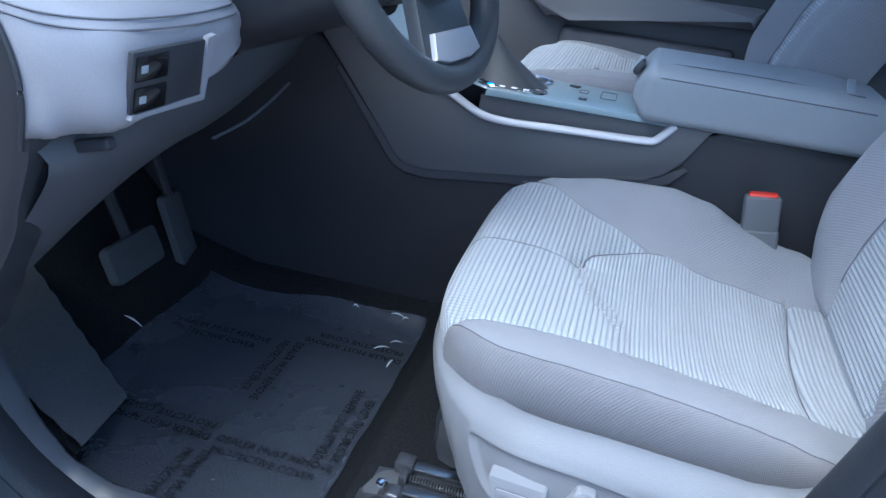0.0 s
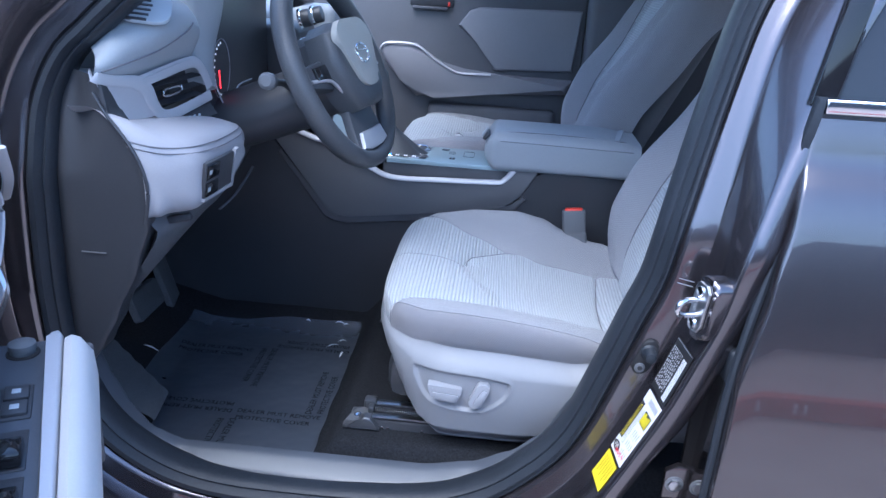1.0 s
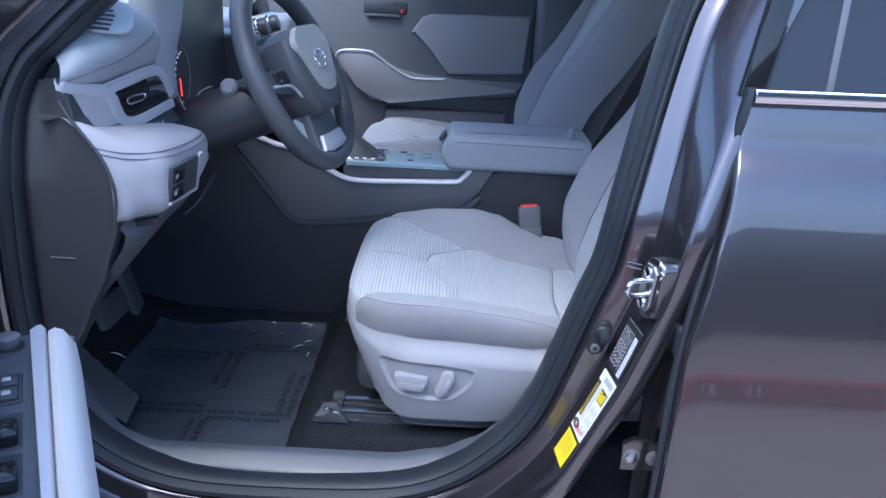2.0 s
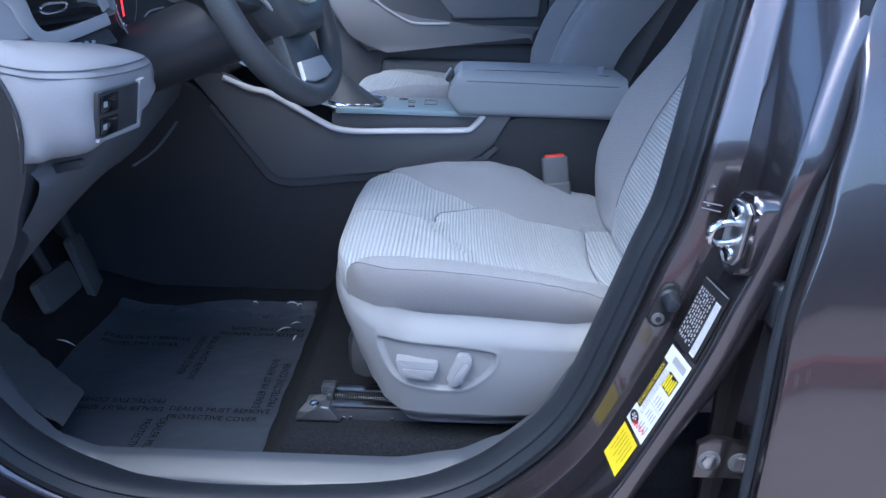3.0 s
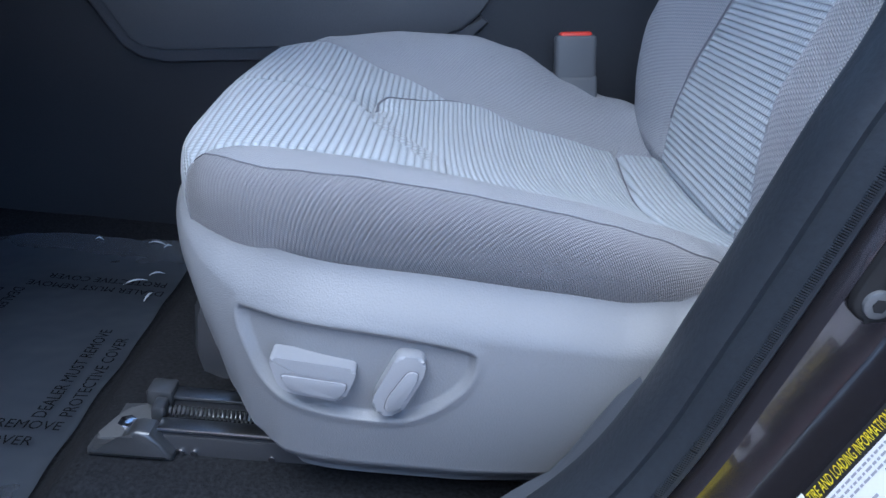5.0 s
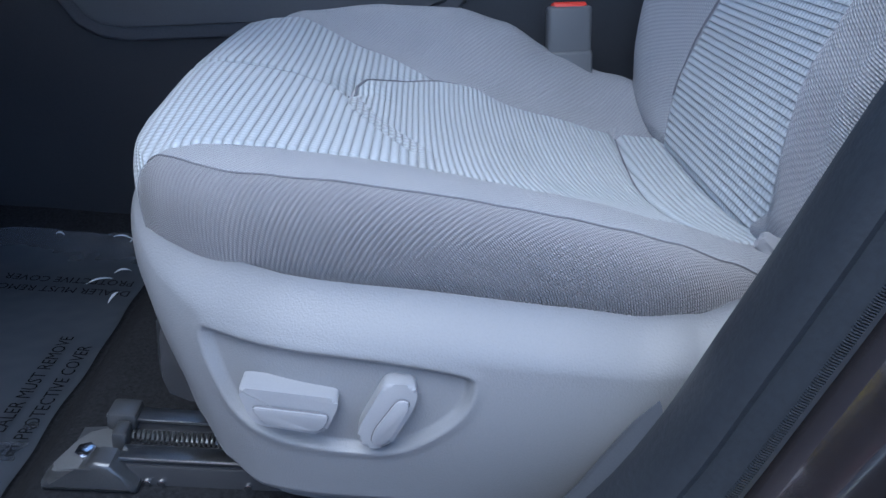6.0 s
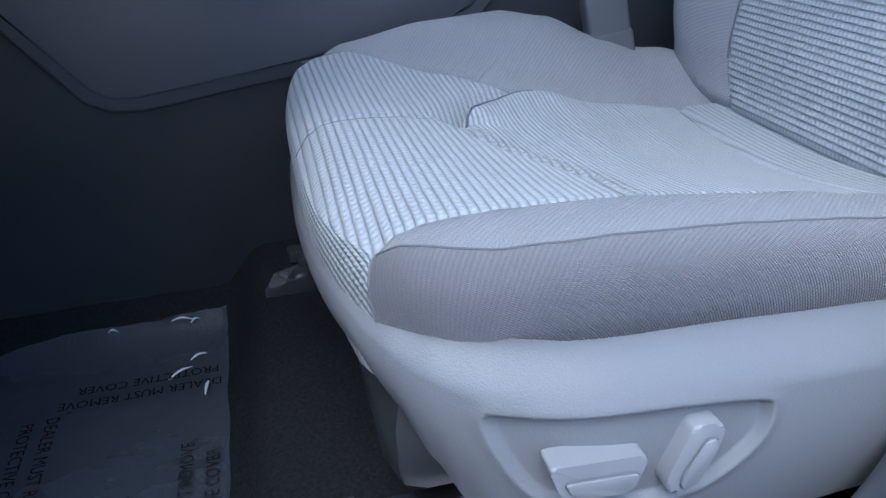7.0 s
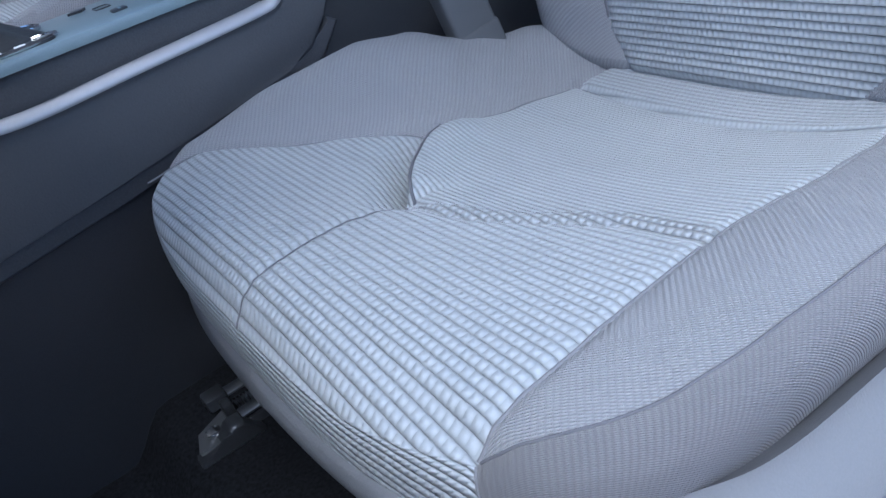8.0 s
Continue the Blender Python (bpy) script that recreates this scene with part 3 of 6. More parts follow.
def build_seat(name, shift, label, fine):
    seat = thing(name, label, "car seat", "front seats")
    mirror = Matrix.Translation((0, shift, 0)) if not shift else Matrix(((1, 0, 0, -0.085), (0, -1, 0, 2 * CENTRE), (0, 0, 1, 0.12), (0, 0, 0, 1)))
    na, nb = fine

    def bulge(p, q, w):
        """How far the rim stands out: the flank tucks under towards the shield, the nose rolls straight down."""
        outer = 0.014 * math.sin(min(w, 1.0) * math.pi * 0.9) - 0.011 * w * w
        inner = 0.022 * math.sin(min(w, 1.0) * math.pi * 0.8)
        nose = 0.005 * math.sin(min(w, 1.0) * math.pi * 0.9) - 0.006 * w * w
        side = min(q * q * 1.4, 1.0)
        return nose * (1 - side) + (outer if q < 0 else inner) * side

    v, u = pillow(MID, HALF, cushion_top, bulge, 0.080, na, nb, SQUARE)
    corner = [mirror @ Vector(pillow_point(MID, HALF, cushion_top, bulge, 0.080, SQUARE, 0.80, -k, -0.9 * k)[:3]) for k in np.linspace(0.706, 0.93, 40)]
    part("corner_seam", tube(corner, 0.0009, 6), THREAD, seat)
    rib = lambda a, b: edge_out(a) < b < edge_in(a)
    behind = lambda a, b: a > hollow_gap(b)
    wrap = lambda a, b: (-b / HALF[2] if b < 0 else b / HALF[1] - 0.06) > abs(a) / HALF[0] * (0.9 if b < 0 else 1)
    regions = [
        ("cushion_side", SHADECLOTH, "grey cloth flank of the cushion, shaded in its colour", lambda a, b, w: w > 0.0 and wrap(a, b) and b < 0),
        ("cushion_side", SHADECLOTH, "grey cloth flank of the cushion, shaded in its colour", lambda a, b, w: w > 0.0 and wrap(a, b) and b > 0),
        ("cushion_gusset", WAFFLE, "waffle textured cloth band", lambda a, b, w: rib(a, b) and a < seam_at(b) and behind(a, b) and b < FOLD[1] and line_gap(a, b, ARM_OUT) < 0.014 * step(-b, 0.0, 0.06) + 0.003),
        ("cushion_insert", FINERIB, "fine ribbed grey cloth seat insert", lambda a, b, w: rib(a, b) and a < seam_at(b) and behind(a, b)),
        ("cushion_front", RIBBED, "ribbed grey cloth front of the cushion", lambda a, b, w: (rib(a, b) or (w > 0 and a < 0)) and a <= seam_at(b)),
        ("cushion_rear", RIBBED, "ribbed grey cloth strip before the backrest", lambda a, b, w: rib(a, b)),
        ("bolster", CLOTH, "smooth grey cloth bolster", lambda a, b, w: b < 0),
        ("bolster", CLOTH, "smooth grey cloth bolster", lambda a, b, w: True),
    ]
    split_grid(v, u, na, nb, regions, mirror, seat)
    top = lambda a, b: cushion_top(a + MID[0], b + MID[1])
    flat = mirror @ Matrix.Translation((MID[0], MID[1], 0))
    rim = [(a, -HALF[2] * (1 - abs(a / HALF[0]) ** SQUARE) ** (1 / SQUARE)) for a in (-0.254, -0.246, -0.235, -0.22, -0.20, -0.17, -0.13, -0.08, 0, 0.08, 0.15, 0.2)]
    part("seam", seam_line(rim, top, flat, 0.0008), STITCH, seat, "dark stitched seam along the bolster")
    part("seam", seam_line(FRONT_SEAM, top, flat, 0.0008), STITCH, seat)
    # seam cord kept dark to stand in for shade in the fold
    part("seam", seam_line([(p + 0.0055, q - 0.003) for p, q in ARM_IN], top, flat, 0.0015), STITCH, seat, "seam at the edge of the insert, dark for its crease shade")
    part("edge_seam", seam_line([(a, edge_out(a)) for a in (-0.254, -0.246, -0.238, -0.22, -0.19, -0.15, -0.1, -0.05, 0.0, 0.05, 0.12, 0.16)], top, flat, 0.0010), THREAD, seat)
    part("edge_seam", seam_line([(a, edge_in(a)) for a in (-0.26, -0.212, -0.15, -0.11, -0.05, -0.012, 0.04, 0.09, 0.14, 0.185)], top, flat, 0.0010), THREAD, seat)
    part("seam", seam_line([(seam_at(b), b) for b in (-0.20, -0.1, 0.0, 0.1, 0.155)], top, flat, 0.0014), STITCH, seat)
    v, u = pillow((0, 0), BACK_HALF, back_top, lambda p, q, w: 0.025 * math.sin(min(w, 1.0) * math.pi * 0.8), 0.13, 210, 190, 7.0, 0.84)
    ribs = lambda a, b: abs(b) < back_edge(a, b)
    regions = [
        ("backrest_insert", RIBBED, "ribbed grey cloth backrest insert", lambda a, b, w: ribs(a, b) and a < 0.375),
        ("backrest_bolster", CLOTH, "smooth grey cloth bolster of the backrest", lambda a, b, w: b < 0),
        ("backrest_bolster", CLOTH, "smooth grey cloth bolster of the backrest", lambda a, b, w: True),
    ]
    sn, cs = math.sin(RECLINE), math.cos(RECLINE)
    turn = mirror @ Matrix(((-sn, 0, -cs, 0.690), (0, 1, 0, MID[1] + 0.004), (-cs, 0, sn, 0.965), (0, 0, 0, 1)))
    split_grid(v, u, 210, 190, regions, turn, seat)
    for side in (-1, 1):
        line = [(a, side * (back_edge(a, side) + 0.001)) for a in (-0.3, -0.15, 0.0, 0.15, 0.24, 0.29)]
        part("seam", seam_line(line, back_top, turn, 0.0015), STITCH, seat)
    shell = box(-0.05, 0.05, -0.235, 0.235, -0.34, 0.34, 0.04, 3)
    move(shell, mirror @ Matrix.Translation((0.78, MID[1] - 0.008, 0.95)) @ Matrix.Rotation(RECLINE, 4, "Y"))
    part("backrest_shell", shell, DARK, seat, "dark plastic back shell")
    # added box: stops light from behind and keeps the space below black
    part("seat_light_block", move(box(0.13, 0.60, 0.80, 1.25, 0.44, 0.58, 0.02), mirror), INK, seat, "black box added to stop light under the seat")
    part("seat_pan", move(box(0.05, 0.62, 0.76, 1.29, 0.50 if not shift else 0.27, 0.60, 0.03), mirror), BLACK, seat, "black seat pan")
    return seat


CENTRE = 1.43
driver_seat = build_seat("driver_seat", 0, "grey ribbed cloth driver seat with power adjustment", (350, 340))
passenger_seat = build_seat("passenger_seat", 1, "grey ribbed cloth front passenger seat", (110, 100))

PANEL = [(0.113, 0.617), (0.128, 0.623), (0.215, 0.623), (0.288, 0.616), (0.300, 0.607), (0.294, 0.582), (0.268, 0.555), (0.238, 0.542), (0.173, 0.544), (0.141, 0.557), (0.122, 0.587)]
PANEL = [(p.x, p.y) for p in spline([(x, z, 0) for x, z in PANEL], 72, True)]
SHIELD = [(0.70, 0.690), (0.45, 0.684), (0.25, 0.686), (0.17, 0.692), (0.125, 0.710), (0.096, 0.730), (0.072, 0.753), (0.052, 0.785), (0.037, 0.83), (0.029, 0.885), (0.025, 0.95), (0.025, 1.02), (0.030, 1.13), (0.048, 1.215), (0.082, 1.28), (0.16, 1.30), (0.6, 1.305)]


def build_seat_trim():
    path = spline([(x, y, 0) for x, y in SHIELD], 1700)
    rows = []
    for i, p in enumerate(path):
        t = (path[min(i + 1, 1699)] - path[max(i - 1, 0)]).normalized()
        out = Vector((-t.y, t.x, 0))
        if out.dot(p - Vector((0.35, 1.02, 0))) < 0:
            out = -out
        near = p.y < 1
        top = curve(p.x, [(0.01, 0.680), (0.035, 0.679), (0.055, 0.669), (0.075, 0.663), (0.10, 0.663), (0.14, 0.665), (0.25, 0.664), (0.36, 0.659), (0.41, 0.656), (0.45, 0.661), (0.48, 0.676), (0.50, 0.70), (0.56, 0.74)]) if near else curve(p.x, [(0.05, 0.680), (0.14, 0.64)])
        low = curve(p.x, [(0.02, 0.615), (0.045, 0.606), (0.061, 0.578), (0.082, 0.535), (0.10, 0.500), (0.122, 0.468), (0.148, 0.453), (0.30, 0.456), (0.40, 0.466), (0.55, 0.49)]) if near else 0.60 - 0.07 * step(p.x, 0.07, 0.15)
        soft = 0.25 + 0.75 * step(p.x, 0.05, 0.12)
        row = [p - out * 0.075 + Vector((0, 0, top - 0.05)), p - out * (0.004 + 0.018 * soft) + Vector((0, 0, top - 0.006 * soft - 0.002))]
        for k in range(181):
            f = k / 180
            z = top + (low - top) * f
            d = 0.012 * math.sin(math.pi * min(f * 1.15 + 0.08, 1)) - 0.035 * step(f, 0.80, 1.0) - 0.018 * soft * (1 - step(f, 0.0, 0.20))
            if near and 0.08 < p.x < 0.33:
                gap = line_gap(p.x, z, PANEL + PANEL[:1])
                d += 0.0012 * math.exp(-((gap / 0.005) ** 2)) - (0.0068 * step(gap, 0.0, 0.007) if inside(p.x, z, PANEL) else 0)
            row.append(p + out * d + Vector((0, 0, z)))
        row.append(p - out * 0.07 + Vector((0, 0, low + 0.008)))
        rows.append(row)
    part("side_trim", loft(rows), TRIM, driver_seat, "grey plastic seat shield with a recessed switch panel")
    bar = round_poly([(0.1395, 0.598), (0.207, 0.593), (0.2075, 0.586), (0.199, 0.562), (0.156, 0.567), (0.148, 0.573)], 0.006)
    sw = part("seat_switch", prism(bar, 0.020, side_plane(0.690), 0.003, 3), KNOB, driver_seat, "pale grey seat adjuster bar")
    face = round_poly([(0.1495, 0.5845), (0.2025, 0.5805), (0.1965, 0.5665), (0.1575, 0.5710)], 0.005)
    part("switch_face", prism(face, 0.0036, side_plane(0.6705), 0.0012, 2), KNOB, sw)
    part("face_groove", tube([(a, 0.6690, b) for a, b in face], 0.0008, 5, True), STITCH, sw)
    lever = round_poly([(0.238, 0.609), (0.257, 0.609), (0.261, 0.602), (0.258, 0.588), (0.244, 0.556), (0.229, 0.554), (0.221, 0.561), (0.223, 0.573)], 0.006)
    sw = part("recline_switch", prism(lever, 0.022, side_plane(0.690), 0.003, 3), KNOB, driver_seat, "pale grey recline lever")
    face = round_poly([(0.2475, 0.598), (0.2560, 0.597), (0.2535, 0.587), (0.2425, 0.561), (0.2310, 0.560), (0.2330, 0.572)], 0.005)
    part("switch_face", prism(face, 0.0036, side_plane(0.6685), 0.0012, 2), KNOB, sw)
    part("face_groove", tube([(a, 0.6670, b) for a, b in face], 0.0008, 5, True), STITCH, sw)
    for x, z in ((0.505, 0.700), (0.515, 0.703), (0.525, 0.706)):
        part("embossing", box(x, x + 0.006, 0.6835, 0.686, z, z + 0.008, 0), STITCH, driver_seat, "", False)


build_seat_trim()


def build_rails():
    for y0, inner in ((0.755, False), (1.255, True)):
        r = thing("seat_rail", "zinc plated seat rail bolted to the carpeted floor", "seat rail", "seat rails")
        foot = [(-0.036, 0.434), (-0.036, 0.441), (-0.030, 0.446), (-0.010, 0.449), (-0.002, 0.455), (0.004, 0.463), (0.010, 0.465), (0.022, 0.464), (0.030, 0.452), (0.041, 0.440), (0.041, 0.434)]
        part("foot_cover", prism(foot, 0.022, side_plane(y0 + 0.004), 0.005, 3), FOOTGREY, r, "satin grey steel foot cover")
        plate = round_poly([(-0.032, y0 - 0.008), (0.020, y0 - 0.008), (0.020, y0 + 0.046), (-0.008, y0 + 0.046), (-0.020, y0 + 0.030)], 0.008)
        part("foot_plate", prism(plate, 0.014, Matrix.Translation((0, 0, 0.4375)) @ Matrix.Rotation(radians(-6), 4, "Y"), 0.004, 3), DARKSTEEL, r, "grey steel foot plate")
        part("foot_skirt", prism([(-0.030, 0.43), (-0.024, 0.446), (0.030, 0.452), (0.034, 0.43)], 0.040, side_plane(y0 + 0.050), 0.005), FOOTGREY, r)
        part("channel", box(0.012, 0.56, y0 - 0.004, y0 + 0.058, 0.405, 0.4535, 0.003), BLACK, r, "black rail channel")
        for dy, z in ((0.049, 0.466), (0.004, 0.462)):
            part("rail", box(0.012 if dy > 0.02 else 0.024, 0.55, y0 + dy - 0.009, y0 + dy + 0.009, z - 0.004, z, 0.0015), STEEL, r, "bright steel rail")
            # shaded side of the steel rail, put in as a black strip
            part("rail_shade", box(0.014 if dy > 0.02 else 0.026, 0.55, y0 + dy - 0.006, y0 + dy + 0.006, 0.45, z - 0.003, 0), BLACK, r, "rail side with its shade as black colour")
        part("spring", tube([(0.026 + 0.0006 * k, y0 + 0.026 + 0.0055 * math.cos(k * 0.9), 0.459 + 0.0045 * math.sin(k * 0.9)) for k in range(320)], 0.0011, 5), STEEL, r, "coiled steel spring")
        part("end_stop", box(0.000, 0.026, y0 + 0.036, y0 + 0.062, 0.455, 0.4725, 0.004), FOOTGREY, r, "grey rail end cap")
        part("end_stop", box(0.012, 0.024, y0 + 0.014, y0 + 0.034, 0.450, 0.470, 0.003), FOOTGREY, r, "grey rail end cap")
        part("bolt", disc((-0.008, y0 + 0.012, 0.448), (0.05, -0.1, 1), 0.0095, 0.007, 6, 0.002), CHROME, r, "shiny hexagon bolt head")
        part("washer", disc((-0.008, y0 + 0.012, 0.4455), (0.05, -0.1, 1), 0.0135, 0.003, 24, 0.001), CHROME, r)
        for x in (0.046, 0.058, 0.13):
            part("rivet", disc((x, y0 - 0.003, 0.437), (0, -1, 0), 0.0035, 0.004, 10, 0.001), CHROME, r)
        for x in (0.062, 0.074):
            part("rivet", disc((x, y0 + 0.014, 0.4535), (0, -0.3, 1), 0.003, 0.003, 10, 0.001), CHROME, r)


build_rails()


def build_buckle():
    b = thing("seat_belt_buckle", "grey seat belt buckle with a red release button", "seat belt buckle")
    lean = Matrix.Translation((0.456, 1.275, 0.686)) @ Matrix.Rotation(radians(-7), 4, "Y") @ Matrix.Rotation(radians(-8), 4, "X")
    part("body", move(box(-0.029, 0.029, -0.014, 0.014, 0.0, 0.098, 0.006, 3), lean), KNOBDARK, b)
    part("stalk", move(box(-0.031, 0.031, -0.016, 0.016, -0.12, 0.042, 0.006, 3), lean), KNOBDARK, b, "grey buckle sleeve")
    part("button", move(box(-0.023, 0.023, -0.0115, 0.0115, 0.084, 0.1025, 0.005, 3), lean), RED, b, "red release button")


build_buckle()


def build_flaps():
    """Folded cloth ends where the backrest cover meets the cushion."""
    for c, size, turn in (((0.548, 0.803, 0.666), (0.020, 0.012, 0.013), 40), ((0.566, 0.796, 0.650), (0.010, 0.011, 0.022), -20), ((0.532, 0.812, 0.650), (0.016, 0.010, 0.011), 60)):
        bm = bmesh.new()
        bmesh.ops.create_icosphere(bm, subdivisions=3, radius=1)
        for v in bm.verts:
            v.co *= 1 + 0.30 * noise.noise(v.co * 2.2 + Vector(c) * 40)
        move(bm, Matrix.Translation(c) @ Matrix.Rotation(radians(turn), 4, "Y") @ Matrix.Diagonal((*size, 1)))
        part("cloth_end", bm, CLOTH, driver_seat, "folded grey cloth end of the cover")


build_flaps()
# ---- centre console ----
def skin(rows, n, m):
    """A smooth sheet through a few rows of points, n points a row and m rows."""
    fine = [spline(r, n) for r in rows]
    across = [spline([r[k] for r in fine], m) for k in range(n)]
    return [[across[k][i] for k in range(n)] for i in range(m)]


def text_faces(words, size):
    """Outline faces of a line of lettering, flat, from (0, 0)."""
    data = bpy.data.curves.new("lettering", "FONT")
    data.body, data.size, data.resolution_u = words, size, 2
    ob = new("lettering", data)
    bpy.context.view_layer.update()
    me = ob.to_mesh()
    verts = [v.co.copy() for v in me.vertices]
    faces = [tuple(p.vertices) for p in me.polygons]
    ob.to_mesh_clear()
    bpy.data.objects.remove(ob)
    bpy.data.curves.remove(data)
    return verts, faces


def lettering(name, words, size, place, mat, parent, squeeze=1.0):
    verts, faces = text_faces(words, size)
    me = bpy.data.meshes.new(name)
    me.from_pydata([CAR @ Vector(place(v.x * squeeze, v.y)) for v in verts], [], faces)
    me.materials.append(mat)
    ob = new(name, me)
    ob.parent = parent
    return ob


def build_console():
    con = thing("centre_console", "grey centre console with silver trim and padded armrest", "car console")
    side = [(-0.40, 0.96), (-0.36, 0.91), (-0.328, 0.87), (-0.205, 0.705), (-0.185, 0.693), (-0.15, 0.691), (0.043, 0.718), (0.25, 0.751), (0.285, 0.763), (0.31, 0.79), (0.352, 0.862), (0.29, 0.864),
            (0.273, 0.846), (0.262, 0.830), (0.241, 0.822), (-0.015, 0.812), (-0.055, 0.818), (-0.10, 0.842), (-0.175, 0.882), (-0.20, 0.895), (-0.25, 0.905), (-0.32, 0.95)]
    for y in (1.362, 1.515):
        part("side_panel", prism(side, 0.02, side_plane(y), 0.006), CONSOLE, con, "grey grained console side")
    under = [(-0.328, 0.868), (-0.207, 0.704), (-0.185, 0.691), (-0.15, 0.689), (0.043, 0.716), (0.25, 0.749), (0.287, 0.762), (0.312, 0.789)]
    fall = [(-0.340, 0.856), (-0.217, 0.690), (-0.188, 0.675), (-0.148, 0.672), (0.045, 0.699), (0.255, 0.732), (0.298, 0.749), (0.325, 0.780)]
    part("lower_edge", prism(under + fall[::-1], 0.012, side_plane(1.358), 0.005, 3), DARK, con, "dark rounded edge under the console side")
    for y in (1.340, 1.518):
        edge = spline([(-0.30, y, 0.925), (-0.24, y, 0.902), (-0.20, y, 0.894), (-0.14, y, 0.863), (-0.09, y, 0.836), (-0.05, y, 0.818), (0.0, y, 0.813), (0.10, y, 0.817), (0.24, y, 0.823), (0.262, y, 0.831), (0.285, y, 0.858)], 80)
        part("silver_trim", tube(edge, 0.0075, 12, flat=0.4, up=(0, -0.8 if y < 1.43 else 0.8, 0.6)), SATIN, con, "satin silver trim strip")
    foot = [(-0.95, 0.36), (-0.95, 1.0), (-0.50, 0.97), (-0.36, 0.90), (-0.335, 0.865), (-0.215, 0.695), (-0.185, 0.680), (-0.15, 0.678), (0.043, 0.706), (0.25, 0.739), (0.30, 0.775), (0.345, 0.845), (0.36, 0.862), (0.80, 0.862), (0.80, 0.36)]
    part("base", prism(foot, 0.155, side_plane(1.508), 0.012, 3), BLACK, con, "dark plastic console base")
    part("recess", box(-0.06, 0.285, 1.352, 1.51, 0.80, 0.852, 0.004), DARK, con, "dark band under the console top")
    part("top_panel", prism([(-0.05, 1.347), (0.29, 1.347), (0.29, 1.515), (-0.05, 1.515)], 0.012, Matrix.Translation((0, 0, 0.852)), 0.005), TEAL, con, "satin blue grey shifter surround")
    slope = [[(x, y, z) for y in (1.345, 1.352, 1.43, 1.508, 1.515)] for x, z in ((-0.38, 1.02), (-0.26, 0.955), (-0.16, 0.905), (-0.09, 0.872), (-0.049, 0.8635))]
    part("front_panel", loft(slope), TEAL, con, "satin blue grey rising console face")
    # shifter gate, boot and display
    part("shift_gate", prism(rounded(-0.075, 0.052, 1.362, 1.402, 0.012), 0.004, Matrix.Translation((0, 0, 0.863)), 0.0015), BLACK, con, "black shifter gate")
    ringpts = [(0.5 * (-0.075 + 0.052) + 0.066 * math.cos(q) * (abs(math.cos(q)) ** -0.35 if abs(math.cos(q)) > 0.05 else 1), 1.382 + 0.022 * math.sin(q), 0.8665) for q in (2 * math.pi * k / 40 for k in range(40))]
    part("gate_ring", tube(ringpts, 0.0022, 6, True), CHROME, con, "chrome ring round the shifter gate")
    for k in range(4):
        part("gear_mark", box(-0.052 + 0.022 * k, -0.042 + 0.022 * k, 1.366, 1.374, 0.867, 0.8685, 0), BLUELED if k == 0 else WHITELED, con, "lit blue gear mark" if k == 0 else "", False)
    boot = []
    for f in np.linspace(0, 1, 9):
        cx, cz, w = -0.015 - 0.055 * f, 0.865 + 0.085 * f, 0.055 * (1 - f) ** 1.4 + 0.014
        boot.append([(cx + w * math.cos(q) * 1.15 * (1 + 0.10 * math.sin(5 * q) * (1 - f)), 1.418 + 0.7 * w * math.sin(q), cz - 0.012 * (1 - f) * math.cos(q)) for q in (2 * math.pi * k / 24 for k in range(24))])
    part("shift_boot", loft(boot, closed=True), LEATHER, con, "dark leather shifter boot")
    part("shift_lever", tube([(-0.068, 1.418, 0.94), (-0.078, 1.418, 0.985), (-0.082, 1.418, 1.03)], [0.012, 0.012, 0.018], 14), SATIN, con, "silver shift lever")
    knob = tube([(-0.081, 1.418, 1.022), (-0.085, 1.418, 1.045), (-0.088, 1.418, 1.07), (-0.09, 1.418, 1.088)], [0.019, 0.026, 0.025, 0.012], 16)
    part("shift_knob", knob, LEATHER, con, "dark leather shift knob")
    # cup holder, sockets and covers
    cup = [(0.008 + 0.044 * math.cos(q), 1.472 + 0.033 * math.sin(q), 0.866) for q in (2 * math.pi * k / 40 for k in range(40))]
    part("cup_ring", tube(cup, 0.0035, 8, True), CHROME, con, "chrome cup holder ring")
    part("cup_well", disc((0.008, 1.472, 0.8645), (0, 0, 1), 0.034, 0.002, 32), BLACK, con, "black cup holder well")
    part("socket", box(0.112, 0.127, 1.382, 1.396, 0.863, 0.8665, 0.001), BLACK, con, "black charging socket")
    part("socket_tongue", box(0.1185, 0.1205, 1.382, 1.391, 0.866, 0.868, 0), TEAL, con, "", False)
    part("cover_notch", prism([(0.085, 1.478), (0.100, 1.472), (0.106, 1.484), (0.092, 1.488)], 0.003, Matrix.Translation((0, 0, 0.8635))), BLACK, con, "black cover notch")
    for x0, x1, y0, y1 in ((0.148, 0.176, 1.420, 1.478), (0.108, 0.124, 1.44, 1.462)):
        frame_pts = [(x, y, 0.8642) for x, y in rounded(x0, x1, y0, y1, 0.003, 2)]
        part("cover_gap", tube(frame_pts, 0.0009, 4, True), BLACK, con, "thin dark gap round a cover")
    # armrest lid, rounded at the front
    rows = []
